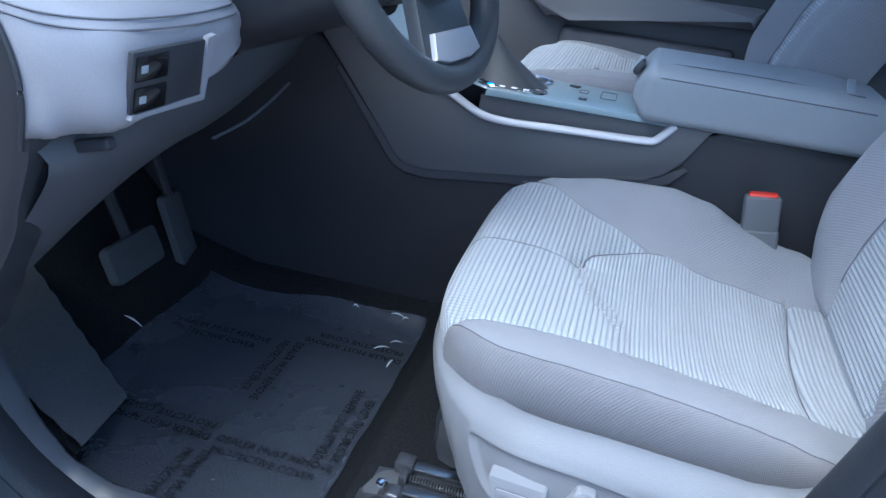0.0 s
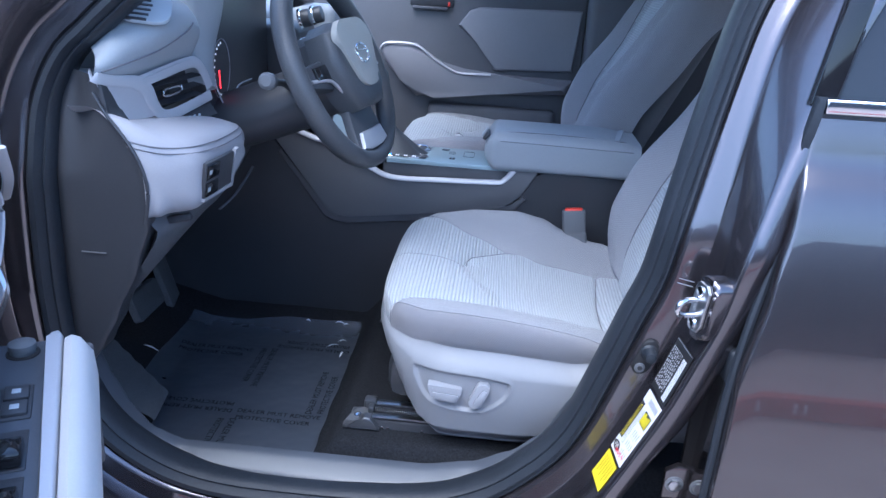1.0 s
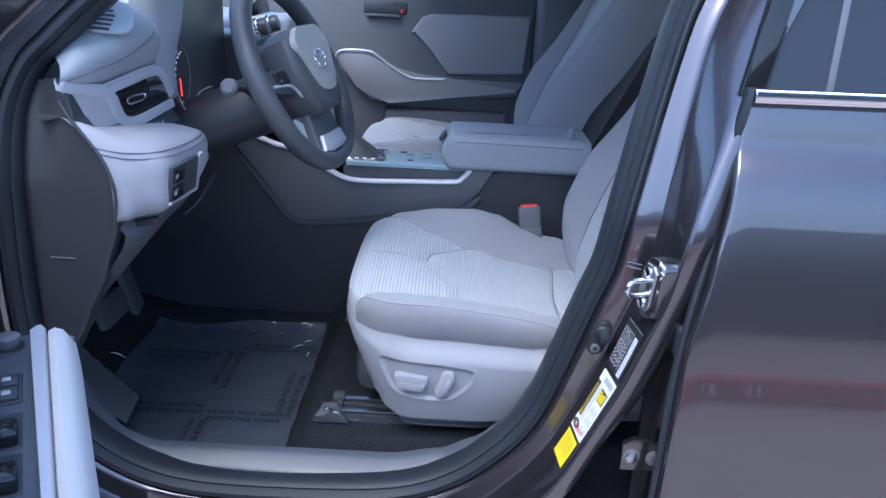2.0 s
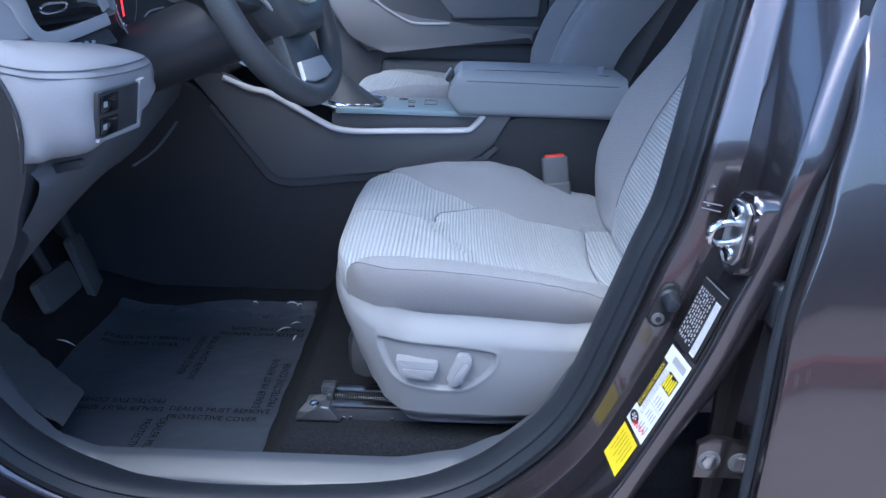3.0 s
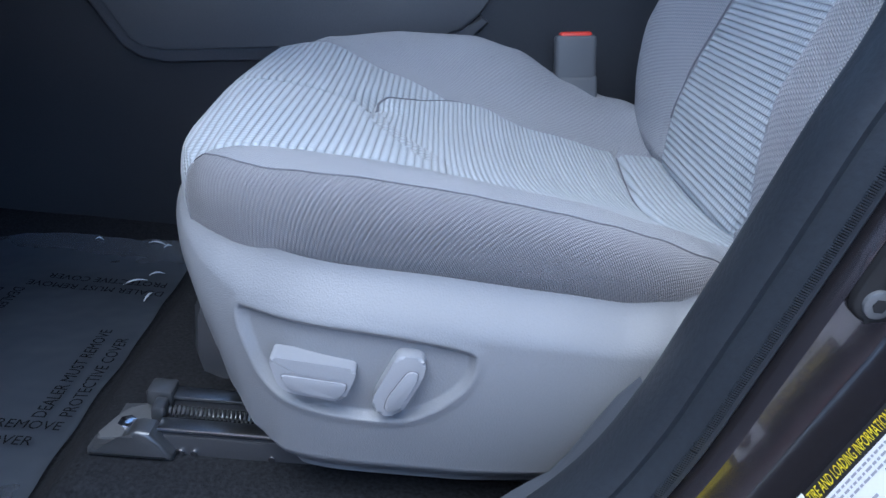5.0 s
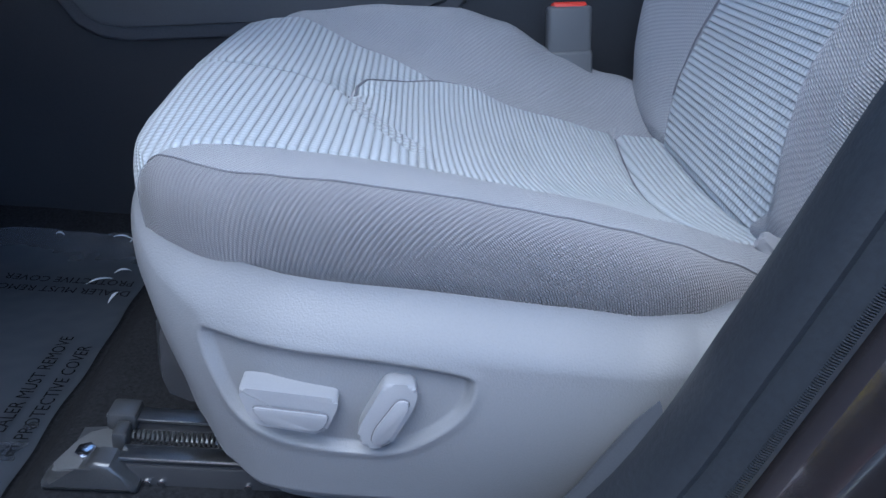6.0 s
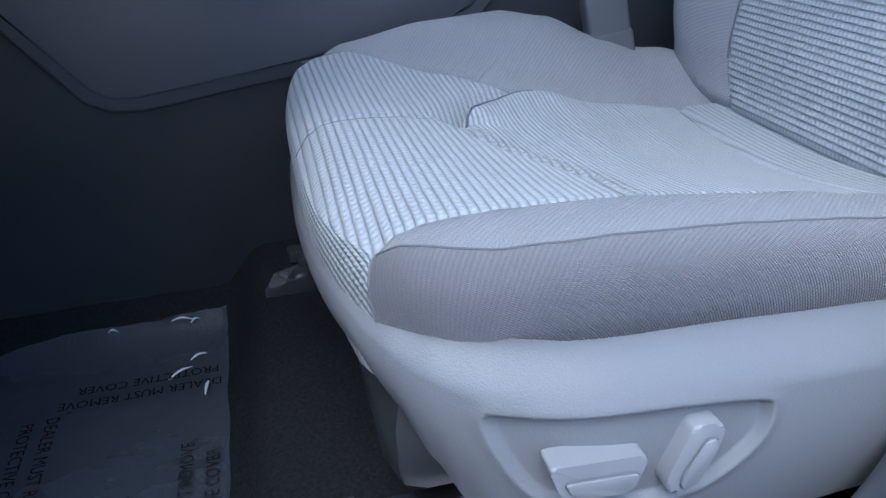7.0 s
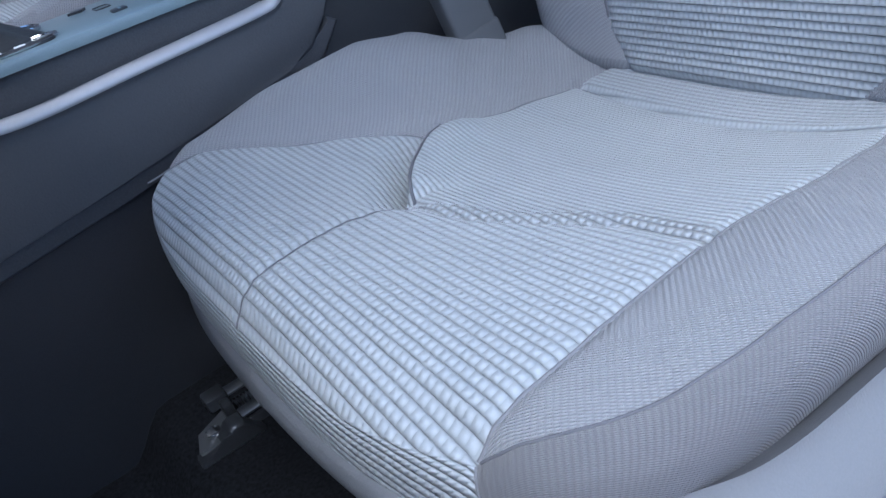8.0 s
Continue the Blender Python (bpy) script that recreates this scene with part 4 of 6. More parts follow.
    for x in np.concatenate((np.linspace(0.204, 0.25, 14), np.linspace(0.26, 0.60, 20))):
        f = step(x, 0.198, 0.235) ** 0.55
        low, high = 0.905 - 0.048 * f, 0.905 + (0.052 - 0.01 * step(x, 0.50, 0.60)) * f
        y0, y1 = 1.343 - 0.018 * f, 1.515 + 0.018 * f
        r = 0.004 + 0.026 * f
        row = []
        for y, z, q0 in ((y1 - r, high - r, 0), (y0 + r, high - r, 90), (y0 + 0.6 * r, low + 0.6 * r, 180), (y1 - 0.6 * r, low + 0.6 * r, 270)):
            rr = r if q0 < 180 else 0.6 * r
            for k in range(6):
                q = radians(q0 + 18 * k)
                row.append((x, y + rr * math.cos(q), z + rr * math.sin(q)))
        rows.append(row)
    arm = part("armrest", loft(rows, closed=True), VINYL, con, "grey stitched vinyl armrest lid")
    part("stitching", tube(spline([(0.206, 1.345, 0.918), (0.215, 1.337, 0.928), (0.235, 1.328, 0.934), (0.30, 1.3262, 0.935), (0.58, 1.3262, 0.932)], 40), 0.0012, 5), STITCH, arm)
    part("stitching", tube(spline([(0.23, 1.352, 0.9545), (0.30, 1.350, 0.9572), (0.42, 1.350, 0.9574), (0.56, 1.350, 0.952)], 40), 0.0009, 5), STITCH, arm)
    part("latch_recess", move(box(-0.005, 0.005, 1.362, 1.412, -0.012, 0.012, 0.003), Matrix.Translation((0.2055, 0, 0.938)) @ Matrix.Rotation(radians(32), 4, "Y")), BLACK, arm, "black latch recess")
    part("latch", move(box(-0.003, 0.003, 1.395, 1.418, -0.013, 0.013, 0.002), Matrix.Translation((0.2015, 0, 0.941)) @ Matrix.Rotation(radians(32), 4, "Y")), LOUVRE, arm, "pale latch button")
    part("hinge_cover", prism([(0.532, 1.36), (0.545, 1.36), (0.575, 1.50), (0.56, 1.50)], 0.006, Matrix.Translation((0, 0, 0.949)), 0.002), LOUVRE, con, "pale plastic hinge cover")
    return con


console = build_console()


# ---- dashboard ----
def build_dash():
    dash = thing("dashboard", "grey two tone dashboard with silver framed vents", "dashboard")
    rows = [
        [(-0.47, 0.586, 1.10), (-0.425, 0.586, 1.098), (-0.385, 0.586, 1.06), (-0.360, 0.586, 1.015), (-0.350, 0.586, 0.975), (-0.352, 0.588, 0.917), (-0.36, 0.604, 0.913)],
        [(-0.47, 0.600, 1.09), (-0.40, 0.600, 1.088), (-0.352, 0.600, 1.055), (-0.327, 0.600, 1.015), (-0.320, 0.600, 0.975), (-0.329, 0.600, 0.919), (-0.37, 0.615, 0.914)],
        [(-0.47, 0.640, 1.075), (-0.38, 0.640, 1.07), (-0.312, 0.640, 1.045), (-0.283, 0.640, 1.016), (-0.277, 0.640, 0.980), (-0.290, 0.640, 0.922), (-0.40, 0.640, 0.908)],
        [(-0.47, 0.70, 1.065), (-0.36, 0.70, 1.062), (-0.292, 0.70, 1.042), (-0.270, 0.70, 1.012), (-0.268, 0.70, 0.982), (-0.280, 0.70, 0.931), (-0.42, 0.70, 0.912)],
        [(-0.47, 0.77, 1.06), (-0.36, 0.77, 1.055), (-0.285, 0.77, 1.038), (-0.264, 0.77, 1.011), (-0.264, 0.77, 0.985), (-0.277, 0.77, 0.945), (-0.45, 0.77, 0.92)],
        [(-0.47, 0.84, 1.05), (-0.36, 0.84, 1.048), (-0.285, 0.84, 1.034), (-0.264, 0.84, 1.012), (-0.264, 0.84, 0.993), (-0.280, 0.84, 0.962), (-0.45, 0.84, 0.94)],
        [(-0.47, 0.885, 1.035), (-0.37, 0.885, 1.034), (-0.30, 0.885, 1.025), (-0.285, 0.885, 1.010), (-0.286, 0.885, 0.998), (-0.30, 0.885, 0.982), (-0.45, 0.885, 0.96)],
        [(-0.47, 0.902, 1.010), (-0.40, 0.902, 1.010), (-0.35, 0.902, 1.008), (-0.335, 0.902, 1.004), (-0.336, 0.902, 1.000), (-0.35, 0.902, 0.996), (-0.45, 0.902, 0.99)],
    ]
    part("lower_pad", loft(skin(rows, 40, 50)), PALE, dash, "pale grey padded knee bolster")
    stitch = spline([(-0.374, 0.584, 1.040), (-0.327, 0.602, 1.028), (-0.288, 0.640, 1.0225), (-0.270, 0.70, 1.0195), (-0.265, 0.77, 1.017), (-0.266, 0.84, 1.018), (-0.288, 0.885, 1.015)], 60)
    part("stitching", tube(stitch, 0.0011, 5), STITCH, dash)
    part("stitching", tube([p + Vector((-0.006, 0, 0.010)) for p in stitch], 0.0011, 5), STITCH, dash)
    # recessed switch bank
    lean = Matrix.Translation((-0.2635, 0.708, 0.968)) @ Matrix.Rotation(radians(8), 4, "Y") @ Matrix.Rotation(radians(-5), 4, "Z")
    bank = part("switch_bank", move(box(-0.006, 0.0015, -0.064, 0.050, -0.029, 0.036, 0.002), lean), BLACK, dash, "black switch bank")
    part("bank_shelf", move(prism([(-0.064, -0.034), (0.056, -0.034), (0.066, 0.040), (0.052, 0.038), (0.050, -0.027), (-0.062, -0.029)], 0.007, Matrix(((0, 0, 1, -0.004), (1, 0, 0, 0), (0, 1, 0, 0), (0, 0, 0, 1)))), lean), PALE, dash, "pale lip under the switch bank")
    for z in (-0.014, 0.018):
        part("switch", move(box(0.0, 0.0035, -0.060, -0.012, z - 0.013, z + 0.013, 0.0015), lean), GLOSS, bank, "gloss black push switch")
        part("switch_symbol", move(box(0.0034, 0.0042, -0.054, -0.044, z - 0.004, z + 0.004, 0.0006), lean), LOUVRE, bank, "pale printed symbol")
    # end panel between pad and door seal
    rows = []
    for z in np.linspace(0.56, 1.152, 60):
        right = curve(z, [(0.56, -0.53), (0.60, -0.50), (0.66, -0.455), (0.72, -0.425), (0.82, -0.38), (0.905, -0.354), (0.97, -0.346), (1.03, -0.366), (1.095, -0.410), (1.152, -0.419)])
        row = []
        for f in np.linspace(0, 1, 14):
            x = -0.56 + (right + 0.56) * f
            row.append((x, 0.592 + tumble(z) * step(-x, 0.42, 0.48) + 0.03 * step(-x, 0.49, 0.55), z))
        rows.append(row + [(right + 0.003, 0.594, z), (right + 0.004, 0.600, z), (right + 0.003, 0.640, z)])
    part("end_panel", loft(rows), BLACK, dash, "dark plastic end panel of the dashboard")
    part("end_bead", tube(spline([(-0.425, 0.586, 1.125), (-0.405, 0.584, 1.092), (-0.368, 0.584, 1.040), (-0.350, 0.584, 1.0), (-0.344, 0.584, 0.96), (-0.352, 0.585, 0.905)], 40), 0.003, 6), BLACK, dash, "black gap round the pad")
    part("end_groove", box(-0.475, -0.430, 0.5895, 0.5935, 0.842, 0.8445, 0.0008), CONSOLE, dash)
    # vent in a silver frame
    plate = skin([[(-0.420, 0.585, 1.149), (-0.417, 0.597, 1.120), (-0.414, 0.608, 1.093)], [(-0.406, 0.630, 1.140), (-0.404, 0.640, 1.102), (-0.405, 0.635, 1.068)], [(-0.390, 0.687, 1.128), (-0.383, 0.710, 1.087), (-0.377, 0.729, 1.066)]], 12, 16)
    part("vent_plate", loft(plate), SATINPALE, dash, "satin silver dashboard plate")
    outer = spline([(-0.434, 0.606, 1.151), (-0.420, 0.585, 1.149), (-0.408, 0.625, 1.139), (-0.394, 0.674, 1.130), (-0.386, 0.698, 1.116), (-0.381, 0.712, 1.087), (-0.376, 0.730, 1.067), (-0.369, 0.753, 1.062), (-0.355, 0.800, 1.069), (-0.335, 0.868, 1.083)], 70)
    part("vent_frame", tube(outer, [0.0095 + 0.0055 * math.exp(-((i - 31) / 9) ** 2) for i in range(70)], 14, flat=0.16, up=(0.93, -0.30, 0.15)), SATIN, dash, "satin silver vent frame")
    lidline = spline([(-0.390, 0.690, 1.130), (-0.373, 0.743, 1.140), (-0.355, 0.803, 1.150), (-0.346, 0.830, 1.148), (-0.340, 0.851, 1.126), (-0.336, 0.866, 1.098)], 50)
    part("vent_frame", tube(lidline, 0.0105, 14, flat=0.16, up=(0.93, -0.30, 0.15)), SATIN, dash, "satin silver vent frame")
    hood = skin([[(-0.386, 0.690, 1.135), (-0.370, 0.745, 1.146), (-0.352, 0.804, 1.156), (-0.344, 0.832, 1.154)], [(-0.42, 0.690, 1.135), (-0.41, 0.745, 1.146), (-0.39, 0.804, 1.156), (-0.385, 0.832, 1.154)]], 12, 4)
    part("vent_hood", loft(hood), SATINPALE, dash, "pale silver vent hood")
    back = [(-0.425, 0.69, 1.127), (-0.395, 0.803, 1.147), (-0.375, 0.862, 1.125), (-0.370, 0.868, 1.080), (-0.410, 0.75, 1.060), (-0.420, 0.72, 1.072)]
    part("vent_back", loft([back, [(x - 0.01, y, z) for x, y, z in back]], closed=True), BLACK, dash, "black vent opening")
    for z in (1.080, 1.098, 1.116):
        part("vent_slat", loft([[(-0.385, 0.715, z), (-0.358, 0.80, z + 0.004), (-0.345, 0.858, z + 0.006)], [(-0.405, 0.715, z + 0.004), (-0.378, 0.80, z + 0.008), (-0.365, 0.858, z + 0.010)]]), BLACK, dash, "black vent slat")
    part("vent_tab", tube([(p.x, p.y, p.z) for p in spline([(-0.373, 0.735, 1.102), (-0.369, 0.745, 1.098), (-0.359, 0.777, 1.102), (-0.357, 0.782, 1.108), (-0.360, 0.774, 1.112), (-0.370, 0.745, 1.110)], 24, True)], 0.0022, 6, True), CHROME, dash, "chrome vent tab")
    part("vent_sill", loft([[(-0.372, 0.765, 1.058), (-0.338, 0.872, 1.066)], [(-0.358, 0.765, 1.040), (-0.325, 0.872, 1.046)], [(-0.42, 0.765, 1.035), (-0.40, 0.872, 1.04)]]), BLACK, dash, "black panel under the vent")
    for k in range(3):
        part("switch_symbol", box(-0.3515 + 0.0045 * k, -0.3495 + 0.0045 * k, 0.789 + 0.014 * k, 0.797 + 0.014 * k, 1.0495, 1.0535, 0), LOUVRE, dash, "", False)
    # rounded upper pad with the window outlet
    rows = [
        [(-0.55, 0.67, 1.195), (-0.48, 0.662, 1.195), (-0.437, 0.625, 1.182), (-0.421, 0.590, 1.158), (-0.44, 0.60, 1.135)],
        [(-0.58, 0.70, 1.240), (-0.46, 0.68, 1.235), (-0.402, 0.648, 1.200), (-0.402, 0.640, 1.154), (-0.425, 0.645, 1.125)],
        [(-0.58, 0.72, 1.275), (-0.42, 0.72, 1.267), (-0.354, 0.72, 1.222), (-0.382, 0.72, 1.156), (-0.41, 0.72, 1.125)],
        [(-0.58, 0.79, 1.285), (-0.40, 0.79, 1.277), (-0.336, 0.79, 1.228), (-0.362, 0.79, 1.164), (-0.39, 0.79, 1.135)],
        [(-0.58, 0.83, 1.27), (-0.40, 0.83, 1.262), (-0.340, 0.83, 1.215), (-0.354, 0.83, 1.164), (-0.38, 0.83, 1.135)],
        [(-0.58, 0.846, 1.205), (-0.42, 0.846, 1.200), (-0.385, 0.846, 1.182), (-0.380, 0.846, 1.162), (-0.40, 0.846, 1.135)],
    ]
    sheet = skin(rows, 30, 40)
    part("upper_pad", loft(sheet), VINYL, dash, "grey padded upper dashboard")
    part("pad_seam", tube(spline([sheet[i][k] + Vector((0.001, 0, 0.001)) for i, k in ((2, 25), (10, 24), (18, 23), (26, 21), (32, 18), (35, 14))], 40), 0.0015, 5), STITCH, dash)
    out_n, out_u = Vector((0.30, -0.55, 0.78)).normalized(), Vector((0.86, 0.0, 0.34))
    out_u = (out_u - out_n * out_u.dot(out_n)).normalized()
    out_v = out_n.cross(out_u)
    lean = Matrix(((out_u.x, out_v.x, out_n.x, -0.385), (out_u.y, out_v.y, out_n.y, 0.705), (out_u.z, out_v.z, out_n.z, 1.248), (0, 0, 0, 1)))
    part("outlet_frame", move(prism(rounded(-0.042, 0.046, -0.032, 0.045, 0.026), 0.007, None, 0.003), lean), LOUVRE, dash, "pale window outlet")
    for k in range(6):
        w = 0.030 - 0.003 * abs(k - 3)
        part("outlet_slot", move(box(-0.015 - w, -0.015 + w, -0.003, 0.002, 0.004, 0.0085, 0.0006), lean @ Matrix.Translation((0, -0.028 + 0.0115 * k, 0))), BLACK, dash, "black outlet slot")
    # binnacle, screen and the rest of the board
    cheek = skin([[(-0.40, 0.846, 1.30), (-0.40, 0.846, 1.24), (-0.40, 0.846, 1.17), (-0.39, 0.85, 1.10)], [(-0.352, 0.85, 1.30), (-0.352, 0.848, 1.24), (-0.354, 0.842, 1.17), (-0.345, 0.875, 1.10)], [(-0.322, 0.93, 1.30), (-0.326, 0.925, 1.24), (-0.336, 0.898, 1.16), (-0.336, 0.90, 1.09)], [(-0.35, 0.945, 1.30), (-0.355, 0.94, 1.24), (-0.36, 0.915, 1.16), (-0.36, 0.91, 1.08)]], 20, 20)
    part("binnacle_cheek", loft(cheek), VINYL, dash, "grey side of the instrument binnacle")
    part("binnacle_hood", box(-0.50, -0.30, 0.93, 1.33, 1.285, 1.32, 0.015, 3), DARK, dash, "dark instrument hood")
    gauge = part("gauge_panel", box(-0.39, -0.36, 0.90, 1.33, 0.98, 1.29, 0.002), BLACK, dash, "black instrument panel")
    ring_c = Vector((-0.356, 0.990, 1.115))
    part("gauge_ring", tube([ring_c + Vector((0, 0.052 * math.cos(q), 0.062 * math.sin(q))) for q in (2 * math.pi * k / 40 for k in range(40))], 0.0009, 5, True), FAINT, gauge, "grey gauge ring")
    part("needle", move(box(-0.0008, 0.0008, -0.0018, 0.0018, -0.019, 0.019, 0.0006), Matrix.Translation((-0.350, 0.962, 1.098)) @ Matrix.Rotation(radians(8), 4, "X")), REDLED, gauge, "glowing red gauge needle")
    for k in range(12):
        q = radians(95 + 15 * k)
        y, z = ring_c.y + 0.044 * math.cos(q), ring_c.z + 0.054 * math.sin(q)
        part("gauge_mark", box(-0.3552, -0.3545, y - 0.0025, y + 0.0025, z - 0.002, z + 0.002, 0), REDLED if k in (8, 9) else WHITELED, gauge, "", False)
    part("gauge_bezel", tube(spline([(-0.350, 0.925, 1.150), (-0.348, 0.928, 1.10), (-0.342, 0.950, 1.055), (-0.334, 0.973, 1.034), (-0.329, 0.986, 1.062), (-0.323, 1.005, 1.084), (-0.311, 1.048, 1.09)], 40), 0.0016, 6), LOUVRE, gauge, "thin pale gauge bezel")
    part("body", box(-0.90, -0.45, 0.70, 2.22, 0.90, 1.14, 0.02, 3), VINYL, dash, "grey dashboard body")
    part("top_cover", box(-0.98, -0.45, 0.72, 2.22, 1.12, 1.20, 0.03, 3), VINYL, dash, "grey dashboard top")
    stack = part("centre_panel", box(-0.46, -0.285, 1.34, 1.54, 0.92, 1.18, 0.02, 3), BLACK, dash, "black centre panel")
    for k in range(5):
        part("stack_button", box(-0.287, -0.280, 1.36 + 0.032 * k, 1.382 + 0.032 * k, 1.135, 1.150, 0.002), CHROME, stack, "bright climate button")
    for y in (1.375, 1.505):
        part("stack_knob", disc((-0.285, y, 1.195), (1, 0, 0.3), 0.022, 0.026, 24, 0.004), BLACK, stack, "black rotary knob")
        part("knob_ring", disc((-0.288, y, 1.195), (1, 0, 0.3), 0.025, 0.008, 24, 0.002), CHROME, stack, "chrome knob ring")
    part("display", move(box(-0.006, 0.006, 1.32, 1.56, -0.08, 0.08, 0.004), Matrix.Translation((-0.32, 0, 1.30)) @ Matrix.Rotation(radians(-15), 4, "Y")), GLOSS, dash, "gloss black display screen")
    part("outlet", box(-0.40, -0.24, 1.56, 1.66, 1.13, 1.22, 0.02, 3), VINYL, dash, "grey passenger vent housing")
    # below the pad
    knee = skin([[(-0.36, 0.60, 0.905), (-0.345, 0.61, 0.875), (-0.40, 0.60, 0.78), (-0.455, 0.60, 0.69), (-0.60, 0.60, 0.63)],
                 [(-0.335, 0.70, 0.915), (-0.33, 0.70, 0.87), (-0.41, 0.70, 0.76), (-0.50, 0.70, 0.68), (-0.66, 0.70, 0.64)],
                 [(-0.32, 0.86, 0.93), (-0.345, 0.86, 0.855), (-0.44, 0.86, 0.78), (-0.56, 0.86, 0.72), (-0.70, 0.86, 0.70)],
                 [(-0.34, 1.0, 0.94), (-0.36, 1.0, 0.85), (-0.46, 1.0, 0.80), (-0.58, 1.0, 0.76), (-0.72, 1.0, 0.74)],
                 [(-0.38, 1.33, 0.97), (-0.40, 1.33, 0.88), (-0.48, 1.33, 0.82), (-0.58, 1.33, 0.78), (-0.72, 1.33, 0.76)]], 30, 40)
    part("under_panel", loft(knee), FOOTWELL, dash, "dark plastic panel under the dashboard")
    part("panel_edge", tube(spline([(-0.350, 0.93, 0.825), (-0.352, 1.03, 0.826), (-0.358, 1.12, 0.835), (-0.362, 1.2, 0.85)], 24), 0.0035, 6, flat=0.5), CONSOLE, dash, "grey edge of the knee panel")
    part("hood_release", prism(rounded(-0.335, -0.28, 0.848, 0.862, 0.005), 0.012, side_plane(0.655) @ Matrix.Rotation(radians(14), 4, "Z") @ Matrix.Translation((0.21, 0.095, 0)), 0.003), BLACK, dash, "black bonnet release lever")
    return dash


dashboard = build_dash()


def build_wheel():
    w = thing("steering_wheel", "dark leather steering wheel with silver spokes", "steering wheel")
    c = Vector((-0.108, 0.997, 1.135))
    tilt, yaw = radians(25.5), radians(-10.5)
    to_driver = Vector((math.cos(tilt) * math.cos(yaw), math.cos(tilt) * math.sin(yaw), math.sin(tilt)))
    across = Vector((-math.sin(yaw), math.cos(yaw), 0))
    up = to_driver.cross(across)
    m = Matrix(((across.x, up.x, to_driver.x, c.x), (across.y, up.y, to_driver.y, c.y), (across.z, up.z, to_driver.z, c.z), (0, 0, 0, 1))) @ Matrix.Scale(1.081, 4)

    def at(a, b, d=0.0):
        return m @ Vector((a, b, d))

    rim = [at(0.183 * math.cos(q), 0.183 * math.sin(q)) for q in (2 * math.pi * k / 90 for k in range(90))]
    part("rim", tube(rim, 0.0195, 14, True, flat=1.15, up=to_driver), LEATHER, w, "dark leather rim")
    inner = [at(0.1695 * math.cos(q), 0.1695 * math.sin(q), 0.006) for q in (2 * math.pi * (k / 60 * 0.30 + 0.60) for k in range(61))]
    part("rim_stitching", tube(inner, 0.0016, 5), STITCH, w, "grey rim stitching")
    hub = [(-0.085, 0.062), (-0.05, 0.080), (0.05, 0.080), (0.085, 0.062), (0.098, 0.01), (0.080, -0.055), (0.050, -0.088), (-0.050, -0.088), (-0.080, -0.055), (-0.098, 0.01)]
    part("hub", prism(hub, 0.058, m @ Matrix.Translation((0, 0, -0.008)), 0.022, 5), LEATHER, w, "dark airbag cover")
    part("hub_back", prism([(a * 0.9, b * 0.9) for a, b in hub], 0.05, m @ Matrix.Translation((0, 0, -0.055))), BLACK, w, "black wheel hub")
    # added pale plate: sky reflection on the dark cover, put in as colour
    crown = round_poly([(-0.088, 0.050), (-0.050, 0.078), (0.050, 0.078), (0.088, 0.050), (0.072, 0.020), (0.045, -0.040), (0.020, -0.052), (-0.020, -0.052), (-0.045, -0.040), (-0.072, 0.020)], 0.016, 4)
    part("hub_glare", prism(crown, 0.012, m @ Matrix.Translation((0, 0, 0.044)), 0.006, 4), HUBGLARE, w, "pale plate for the sky's glare on the airbag cover")
    badge = [at(0.026 * math.cos(q), 0.010 + 0.018 * math.sin(q), 0.057) for q in (2 * math.pi * k / 32 for k in range(32))]
    part("badge", tube(badge, 0.0028, 6, True), CHROME, w, "chrome oval badge")
    part("badge_bar", tube([at(-0.018, 0.016, 0.057), at(0.018, 0.016, 0.057)], 0.0022, 6), CHROME, w)
    for s in (-1, 1):
        part("spoke", prism([(s * 0.07, 0.022), (s * 0.172, 0.014), (s * 0.172, -0.022), (s * 0.07, -0.040)][::s], 0.022, m @ Matrix.Translation((0, 0, -0.008)), 0.006), LEATHER, w, "dark wheel spoke")
        part("spoke_trim", tube(spline([at(s * 0.165, -0.012, 0.012), at(s * 0.10, -0.020, 0.018), at(s * 0.075, -0.05, 0.022), at(s * 0.045, -0.085, 0.020)], 24), 0.006, 8, flat=0.6), SATIN, w, "satin silver spoke trim")
        part("button_pod", prism([(s * 0.092, 0.012), (s * 0.145, 0.010), (s * 0.145, -0.014), (s * 0.092, -0.018)][::s], 0.008, m @ Matrix.Translation((0, 0, 0.012)), 0.003), GLOSS, w, "gloss black button pod")
    part("lower_spoke", prism([(-0.055, -0.075), (0.055, -0.075), (0.075, -0.165), (0.04, -0.176), (-0.04, -0.176), (-0.075, -0.165)], 0.018, m @ Matrix.Translation((0, 0, -0.008)), 0.005), LEATHER, w, "dark lower spoke")
    part("spoke_plate", prism([(-0.05, -0.128), (0.05, -0.128), (0.062, -0.158), (0.03, -0.165), (-0.03, -0.165), (-0.062, -0.158)], 0.010, m @ Matrix.Translation((0, 0, 0.008)), 0.004), SATIN, w, "satin silver lower spoke plate")
    col = thing("steering_column", "dark plastic steering column shroud with control stalks", "steering column")
    rows = []
    for f in np.linspace(0, 1, 10):
        p = c - Vector((math.cos(tilt), 0, math.sin(tilt))) * (0.050 + 0.30 * f) - Vector((0, 0, 0.022 * (1 - f)))
        ra, rb = 0.072 - 0.006 * f, 0.062 - 0.004 * f
        rows.append([p + Vector((0, 1, 0)) * (ra * math.cos(q) * (1.0 if abs(math.cos(q)) < 0.7 else 1.06)) + up * (rb * math.sin(q) * 1.05 - 0.012) for q in (2 * math.pi * k / 28 for k in range(28))])
    part("shroud", loft(rows, closed=True), BLACK, col, "dark plastic column shroud")
    root = c - to_driver * 0.10
